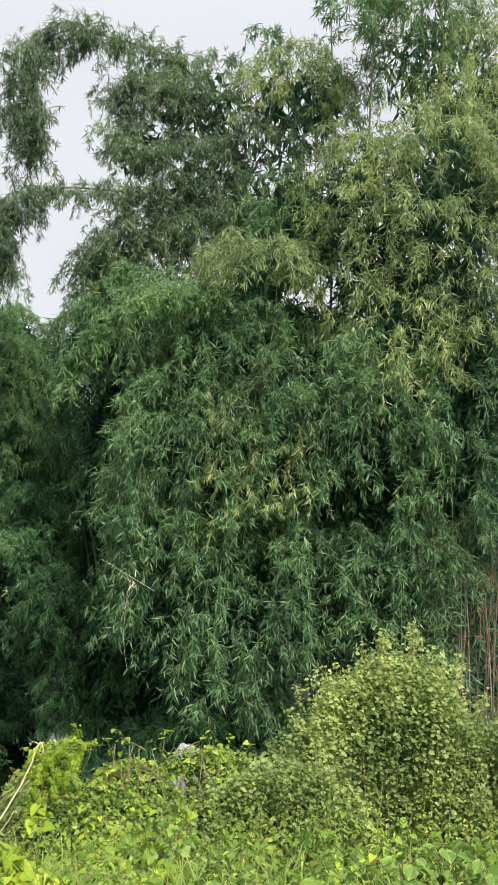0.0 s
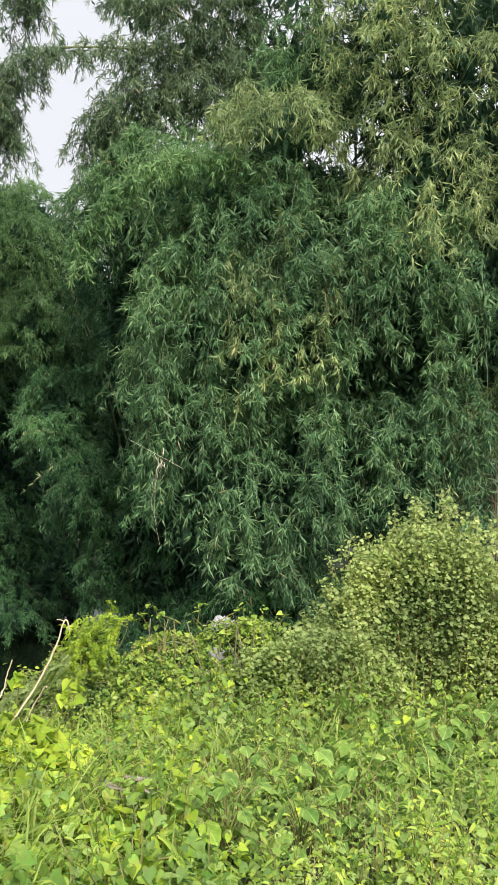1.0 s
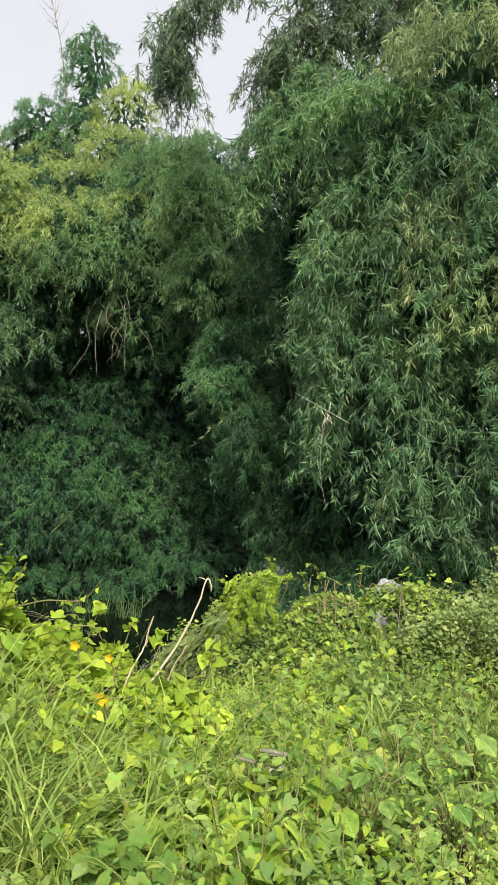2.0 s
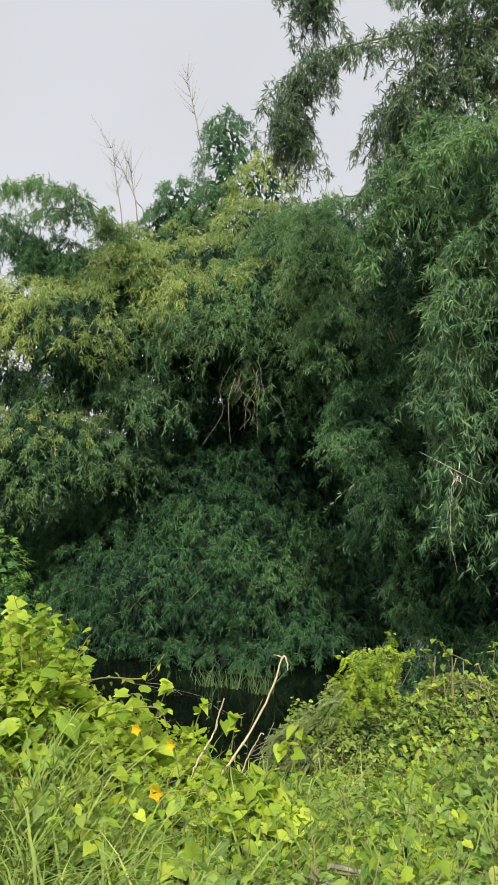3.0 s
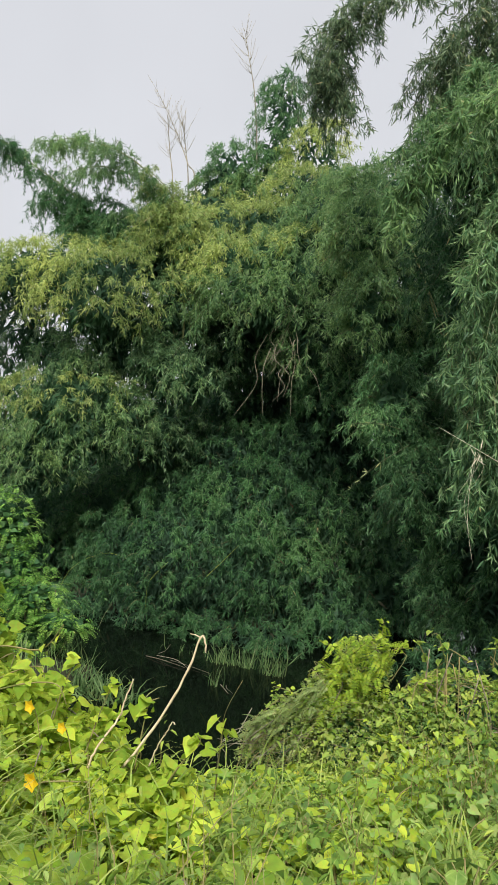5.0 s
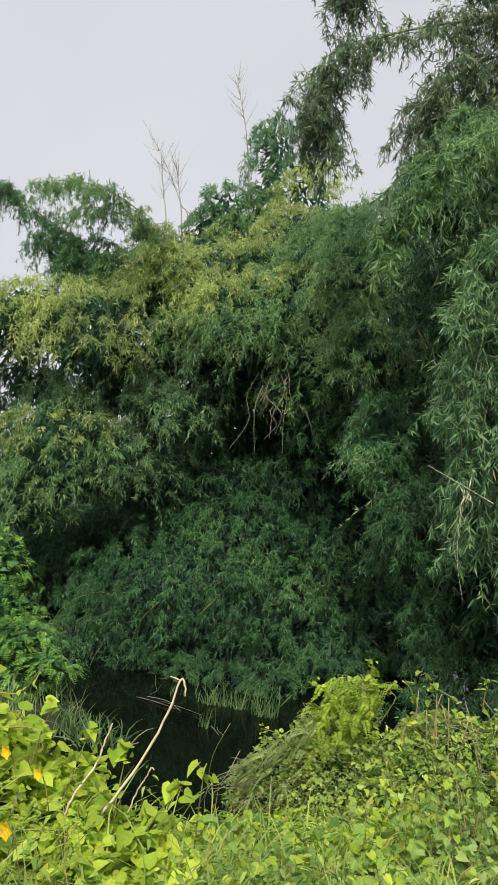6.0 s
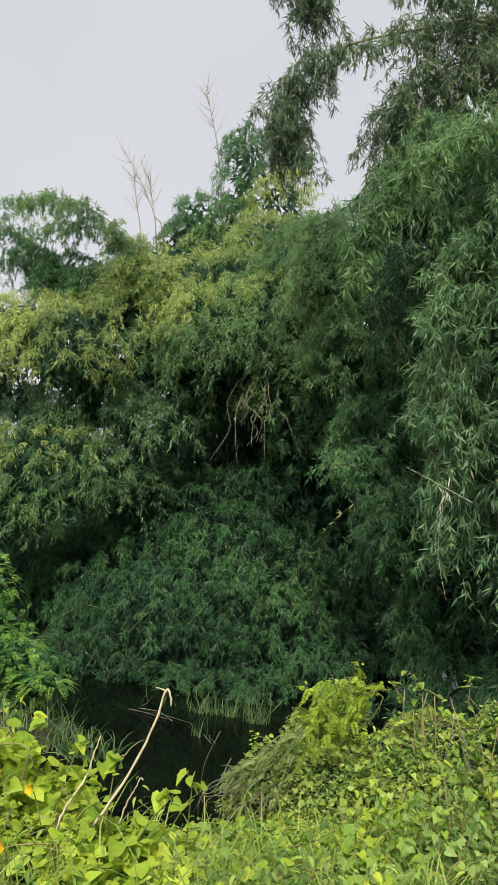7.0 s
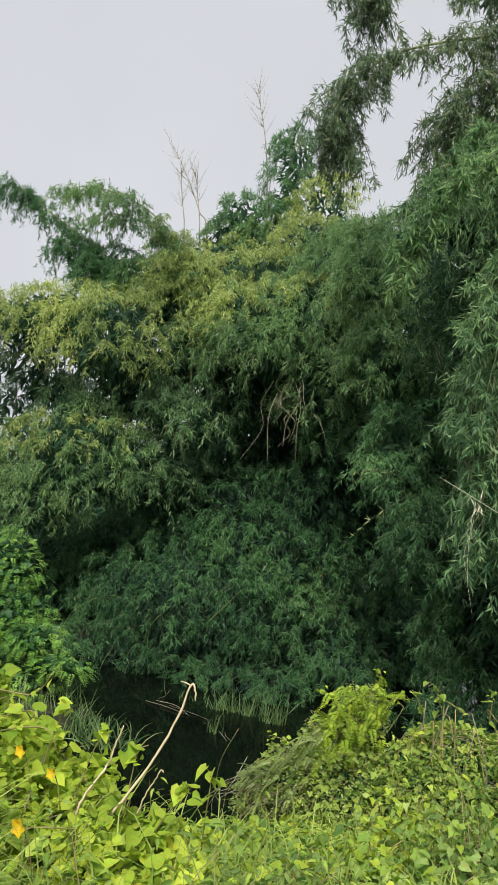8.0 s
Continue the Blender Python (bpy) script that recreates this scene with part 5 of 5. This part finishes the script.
def green_shrub():
    s = thing("shrub", (-7.6, 11.0, -1.4), "fresh green feathery shrub at the water's edge", "shrub", "bank shrubs")
    for c, r, n in (((-8.4, 11.2, 0.3), (0.6, 0.5, 0.6), 3200), ((-8.1, 11.1, -0.3), (0.7, 0.5, 0.5), 3200), ((-7.5, 11.0, -0.6), (0.5, 0.5, 0.35), 2400), ((-8.6, 11.3, -0.9), (1.1, 0.7, 0.6), 3000), ((-6.95, 10.95, -0.85), (0.4, 0.35, 0.16), 1200), ((-7.5, 11.0, -1.1), (0.6, 0.5, 0.3), 1600)):
        q = mound_points(c, r, n // 8, -0.6, 0.4, 0.1)
        way = unit((q - np.array(c)) / np.array(r)) * np.array([1, 1, 0.5]) + rng.normal(0, 0.35, q.shape) + np.array([0.15, -0.55, -0.3])
        fronds(s, q, way, 0.17, SHRUB_GREEN, 7)
        # core leaves coloured darker to paint the shade inside the shrub
        part("inner_foliage", *spread_leaves(OVATE, np.array(c) + (mound_points(c, r, 500, -0.8) - np.array(c)) * 0.6, 0.11, 0.9), BAMBOO_SHADED, s)
    for k in range(6):
        x = -8.6 + 0.3 * k
        part("stem", *tube(bend([(-8.0 + 0.1 * k, 11.1, -1.6), (x, 11.1, -1.0), (x - 0.1, 11.1, -0.45)], 8), np.linspace(0.02, 0.006, 8), 5), TWIG, s)


green_shrub()
back_thicket()


def reed_tuft(x, y, n, tall, spread, label):
    t = thing("reed_tuft", (x, y, POND), label, "reeds", "reeds at the waterline")
    p = np.stack([x + rng.normal(0, spread, n), y + rng.normal(0, spread * 0.5, n), np.full(n, POND - 0.05)], -1)
    way = unit(rng.normal(0, 0.42 if y < 11.5 else 0.3, p.shape) + np.array([0, 0, 1.0]))
    face = unit(rng.normal(0, 1, p.shape) * np.array([1, 1, 0.1]))
    part("blade", *leaves(ARCH if y < 11.5 else BLADE, p, way, face, tall * rng.uniform(0.5, 1.2, n), np.full(n, 0.02 if y < 11.5 else 0.014)), REED, t)


def grass_tuft(x, y, n, tall):
    z = float(ground_height(x, y))
    t = thing("grass_tuft", (x, y, z), "tuft of long arching yellow-green grass on the bank", "grass", "grass tufts")
    p = np.stack([x + rng.normal(0, 0.09, n), y + rng.normal(0, 0.09, n), np.full(n, z - 0.02)], -1)
    way = unit(rng.normal(0, 0.32, p.shape) + np.array([0, 0, 1.0]))
    face = unit(np.cross(np.cross(way, np.array([0, 0, 1.0])), way) + np.array([0, 0, 0.25]))
    part("blade", *leaves(ARCH, p, way, face, tall * rng.uniform(0.55, 1.25, n), np.full(n, 0.013)), GRASS, t)


for x, y, tall in ((-1.5, 3.75, 0.62), (-1.3, 3.55, 0.55), (-1.75, 4.0, 0.66), (-1.55, 4.1, 0.62), (-1.95, 4.3, 0.7), (-1.2, 3.9, 0.55), (-2.1, 4.55, 0.72), (-0.55, 5.0, 0.5), (-0.3, 6.3, 0.55), (0.35, 6.8, 0.55)):
    grass_tuft(x, y, 110, tall)
for x, y, n, tall, spread in ((-6.5, 13.5, 16, 0.3, 0.3), (-5.75, 13.4, 60, 0.42, 0.16), (-5.4, 13.4, 36, 0.4, 0.1), (-4.9, 13.3, 46, 0.5, 0.1), (-5.75, 10.6, 80, 0.44, 0.2), (-6.35, 10.7, 90, 0.44, 0.25), (-5.2, 12.2, 14, 0.4, 0.08)):
    reed_tuft(x, y, n, tall, spread, "tuft of green reeds growing out of the dark water")


def drift(points, r, label):
    t = thing("straw", points[0], label, "straw", "floating straw")
    part("stem", *tube(bend(points, 8), np.linspace(r, r * 0.5, 8), 5), CULM_DRY if r < 0.006 else TWIG, t)


W = POND + 0.012
for points in ([(-6.9, 12.91, W), (-6.5, 12.8, W + 0.02), (-6.06, 12.72, W)], [(-6.5, 12.96, W), (-6.0, 12.8, W + 0.01), (-5.58, 12.68, W)], [(-6.75, 12.98, W + 0.02), (-6.3, 12.85, W + 0.05), (-5.92, 12.65, W)],
               [(-6.8, 13.1, W + 0.02), (-6.6, 13.0, W + 0.12), (-6.45, 12.9, W + 0.26)], [(-5.18, 12.28, W), (-5.0, 12.1, W), (-4.86, 11.95, W)], [(-5.10, 12.30, W), (-4.98, 12.12, W + 0.01), (-4.82, 12.0, W)]):
    drift(points, rng.uniform(0.003, 0.0065), "pale dry straw lying on the dark water")


def stick(points, r0, r1, spurs=()):
    t = thing("stick", points[0], "bare pale bent stick leaning out of the vines", "stick", "bare sticks")
    line = bend(points, 30)
    line[2:-2] += 0.0016 * np.stack([np.sin(1.9 * np.arange(26)), np.cos(1.3 * np.arange(26)), np.sin(2.7 * np.arange(26))], -1)
    part("wood", *tube(line, np.linspace(r0, r1, 30) * (1 + 0.10 * np.sin(1.7 * np.arange(30))), 7), STICK, t, smooth=True)
    for q in spurs:
        part("spur", *tube(bend(q, 6), np.linspace(r1, r1 * 0.5, 6), 5), STICK, t, smooth=True)


stick([(-1.72, 5.2, -0.3), (-1.49, 5.22, 0.06), (-1.36, 5.26, 0.265), (-1.26, 5.30, 0.48), (-1.215, 5.32, 0.635), (-1.19, 5.32, 0.62), (-1.185, 5.32, 0.575)], 0.0065, 0.0033, [((-1.215, 5.32, 0.635), (-1.235, 5.31, 0.645), (-1.255, 5.3, 0.648))])
stick([(-1.60, 5.1, 0.04), (-1.57, 5.12, 0.14), (-1.525, 5.2, 0.26), (-1.515, 5.22, 0.33), (-1.49, 5.24, 0.425)], 0.0055, 0.003, [((-1.525, 5.2, 0.26), (-1.505, 5.19, 0.29), (-1.50, 5.19, 0.31))])
stick([(-1.42, 5.3, 0.05), (-1.38, 5.3, 0.15), (-1.34, 5.3, 0.215), (-1.315, 5.3, 0.262), (-1.30, 5.3, 0.255)], 0.0035, 0.002)

LOBED_LEAF = leaf_data("leaf", 0.09, BIG_GREEN)
HEART_LEAF = leaf_data("leaf", 0.02, BIG_VINE)
HEART_BRIGHT = leaf_data("leaf", 0.02, BIG_BRIGHT)
PUMPKIN_LEAF = leaf_data("leaf", 0.12, BIG_BRIGHT)
for x, y, tall, n, size in ((0.05, 5.4, 0.42, 12, 0.12), (0.25, 5.7, 0.38, 10, 0.11), (-0.15, 5.8, 0.40, 10, 0.11), (1.3, 6.9, 0.40, 12, 0.12), (1.6, 7.1, 0.42, 12, 0.13), (1.9, 6.8, 0.36, 10, 0.12), (2.2, 7.2, 0.4, 10, 0.12),
                            (0.4, 4.9, 0.30, 8, 0.10), (-0.3, 4.9, 0.36, 9, 0.10), (0.9, 6.2, 0.34, 9, 0.11), (-0.2, 4.5, 0.34, 8, 0.10), (0.15, 4.6, 0.3, 8, 0.10), (0.55, 5.5, 0.34, 8, 0.11)):
    broad_plant(x, y, tall * 1.3, n + 8, size * 0.78, LOBED_LEAF, "bushy plant with broad lobed mid-green leaves")
for x, y, tall, n, size in ((-1.35, 4.5, 0.50, 12, 0.11), (-1.7, 4.6, 0.42, 12, 0.12), (-2.0, 4.9, 0.42, 12, 0.12), (-1.5, 4.9, 0.5, 12, 0.11), (-1.0, 5.0, 0.45, 10, 0.10), (-0.7, 5.3, 0.42, 10, 0.09),
                            (-0.8, 4.2, 0.42, 10, 0.10), (-0.55, 3.9, 0.36, 9, 0.10), (-1.1, 4.1, 0.45, 10, 0.11), (-0.35, 4.4, 0.36, 8, 0.09)):
    broad_plant(x, y, tall, n, size, HEART_BRIGHT, "yellow-green vine plant with large heart-shaped leaves")
for x, y, tall, n, size in ((-1.15, 4.75, 0.42, 9, 0.13), (-1.4, 4.65, 0.40, 9, 0.13), (-1.75, 4.95, 0.40, 9, 0.12), (-2.2, 5.1, 0.44, 9, 0.12), (-1.25, 5.2, 0.4, 8, 0.13),
                            (-1.55, 4.45, 0.46, 9, 0.14), (-1.9, 4.7, 0.52, 9, 0.13), (-1.3, 4.35, 0.40, 9, 0.14), (-1.0, 4.55, 0.38, 8, 0.13), (-0.8, 4.75, 0.36, 8, 0.12), (-2.3, 4.8, 0.6, 9, 0.12), (-1.1, 3.95, 0.36, 8, 0.13), (-0.6, 4.3, 0.34, 8, 0.12)):
    broad_plant(x, y, tall, n, size, PUMPKIN_LEAF, "gourd plant with very large yellow-green lobed leaves")
for x, y, tall, n, size in ((-0.4, 6.6, 0.42, 10, 0.09), (0.6, 6.3, 0.36, 10, 0.09), (-0.9, 6.9, 0.45, 10, 0.09), (0.9, 5.2, 0.3, 9, 0.09), (-0.6, 7.4, 0.5, 10, 0.09), (0.2, 7.4, 0.45, 10, 0.09), (-1.0, 6.2, 0.32, 10, 0.09)):
    broad_plant(x, y, tall, n, size, HEART_LEAF, "green creeper with heart-shaped leaves")


def dead_branch():
    t = thing("dead_branch", (-1.43, 10.55, 1.62), "pale dead bamboo branch hanging from the clump with dry strands", "branch")
    hub = np.array((-1.37, 10.30, 1.65))
    for a, b in (((-1.76, 10.34, 1.90), (-1.10, 10.28, 1.56)),):
        a, b = np.array(a), np.array(b)
        part("strand", *tube(bend([a, (a + b) / 2 + rng.normal(0, 0.02, 3), b], 10), np.linspace(0.0016, 0.0026, 10), 5), HUSK, t)
    for x, z, r in ((-1.40, 0.62, 0.0030), (-1.45, 0.90, 0.0024), (-1.60, 1.18, 0.0022), (-1.34, 1.25, 0.0020), (-1.52, 1.36, 0.0020)):
        end = np.array((x + 0.06, 10.28 + rng.normal(0, 0.05), z))
        start = hub + np.array((rng.normal(0, 0.02), 0.0, rng.uniform(-0.05, 0.05)))
        knee = start + (end - start) * rng.uniform(0.2, 0.45) + np.array((rng.normal(0, 0.03), 0.0, rng.uniform(0.0, 0.06)))
        low = start + (end - start) * rng.uniform(0.6, 0.8) + np.array((rng.normal(0, 0.04), 0.0, 0.02))
        part("strand", *tube(bend([start, knee, low, end], 14), np.linspace(r, r * 0.5, 14) * 0.65, 5), HUSK, t)
    for k in range(9):
        way = unit(rng.normal(0, 0.7, (1, 3)) + np.array([0.1, 0, -0.25]))
        part("dry_leaf", *leaves(LANCE, hub + rng.normal(0, 0.03, (1, 3)), way, unit(rng.normal(0, 1, (1, 3))), rng.uniform(0.06, 0.15, 1), np.full(1, 0.011)), HUSK, t)


def light_sprigs():
    t = thing("bamboo_sprig", (-3.25, 13.2, 1.7), "slender bamboo sprig with pale young leaves reaching over the water", "bamboo")
    for pts in ([(-3.1, 13.4, 1.85), (-3.4, 13.2, 1.6), (-3.62, 13.2, 1.42), (-3.83, 13.2, 1.2)], [(-3.2, 13.4, 2.05), (-3.5, 13.2, 2.12), (-3.88, 13.2, 2.1)]):
        line = bend(pts, 12)
        part("twig", *tube(line, np.linspace(0.006, 0.0025, 12), 4), CULM_GREEN, t)
        i = np.repeat(np.array([4, 7, 9, 11]), 5)
        way = unit(rng.normal(0, 0.6, (20, 3)) + np.array([-0.5, -0.1, -0.5]))
        part("foliage", *leaves(LANCE, line[i], way, unit(rng.normal(0, 0.5, (20, 3)) + np.array([0, -0.5, 1])), rng.uniform(0.07, 0.14, 20), np.full(20, 0.016)), BAMBOO_YOUNG, t)


def flower(x, y, z, size):
    t = thing("flower", (x, y, z), "open yellow gourd flower on the vine", "flower", "yellow flowers")
    for k in range(5):
        a = 1.257 * k
        v, f = leaves(OVATE, np.array([[x, y, z]]), np.array([[math.cos(a), -0.6, math.sin(a)]]), np.array([[-0.4 * math.cos(a), -1.0, -0.4 * math.sin(a)]]), np.array([size]), np.array([size]))
        part("petal", v, f, PETAL, t)
    part("stem", *tube(bend([(x, y + 0.01, z), (x, y + 0.04, z - 0.06), (x + 0.01, y + 0.06, z - 0.16)], 6), 0.003, 4), VINE_STEM, t)


def rock():
    bm = bmesh.new()
    bmesh.ops.create_icosphere(bm, subdivisions=4, radius=1.0)
    for v in bm.verts:
        k = 1 + 0.35 * noise.noise(v.co * 1.6 + Vector((3, 1, 2))) + 0.16 * noise.noise(v.co * 4.5)
        v.co = Vector((v.co.x * 0.14, v.co.y * 0.13, v.co.z * 0.75 if v.co.z < 0 else v.co.z * 0.30)) * k
    me = bpy.data.meshes.new("rock")
    bm.to_mesh(me)
    bm.free()
    me.materials.append(STONE)
    ob = tagged(new("rock", me), "pale grey weathered boulder at the water's edge", "rock")
    ob.location = (-0.55, 9.6, -0.30)


def seed_head(x, y, tall, lean):
    """A grass stalk with a soft cylindrical seed spike."""
    z = float(ground_height(x, y))
    t = thing("grass_spike", (x, y, z), "slender grass stalk with a pale bristly seed spike", "grass", "grass spikes")
    line = bend([(x, y, z), (x + lean * 0.3, y, z + tall * 0.6), (x + lean, y - 0.02, z + tall)], 14)
    part("stem", *tube(line[:10], np.linspace(0.003, 0.002, 10), 4), VINE_STEM, t)
    part("spike", *tube(line[9:], (0.002, 0.0045, 0.005, 0.004, 0.0015), 7), GRASS, t, "pale bristly seed spike", True)


def old_board():
    t = thing("wood_debris", (-0.69, 4.63, -0.45), "weathered broken wooden slats lying in the weeds", "debris")
    for x, y, z, l, turn, tip in ((-0.74, 4.62, -0.06, 0.20, 0.3, 0.15), (-0.64, 4.66, -0.03, 0.16, 1.0, -0.3), (-0.78, 4.70, -0.08, 0.18, -0.4, 0.4), (-0.60, 4.58, -0.05, 0.15, 1.7, 0.5), (-0.69, 4.57, -0.07, 0.13, 2.3, -0.5), (-0.67, 4.72, -0.04, 0.17, 0.7, 0.7)):
        bm = bmesh.new()
        bmesh.ops.create_cube(bm, size=1.0)
        bmesh.ops.bevel(bm, geom=bm.edges[:], offset=0.08, segments=1)
        m = Matrix.Translation((x, y, z)) @ Euler((tip, 0.3, turn)).to_matrix().to_4x4() @ Matrix.Diagonal((l, rng.uniform(0.018, 0.04), 0.007, 1))
        bmesh.ops.transform(bm, matrix=m, verts=bm.verts)
        bmesh.ops.triangulate(bm, faces=bm.faces[:])
        bm.verts.index_update()
        part("slat", [v.co[:] for v in bm.verts], [[v.index for v in f.verts] for f in bm.faces], CULM_DRY, t)
        bm.free()


dead_branch()
light_sprigs()
for x, y, z, size in ((-1.57, 4.75, 0.11, 0.045), (-1.84, 5.0, 0.29, 0.035), (-1.63, 4.97, 0.25, 0.03)):
    flower(x, y, z, size)
rock()
old_board()
for x, y, tall, lean in ((-0.2, 5.4, 0.6, -0.06), (-0.62, 5.7, 0.62, 0.05), (0.05, 5.9, 0.6, 0.10), (0.2, 6.4, 0.62, 0.06), (-0.8, 6.1, 0.6, 0.05)):
    seed_head(x, y, tall, lean)
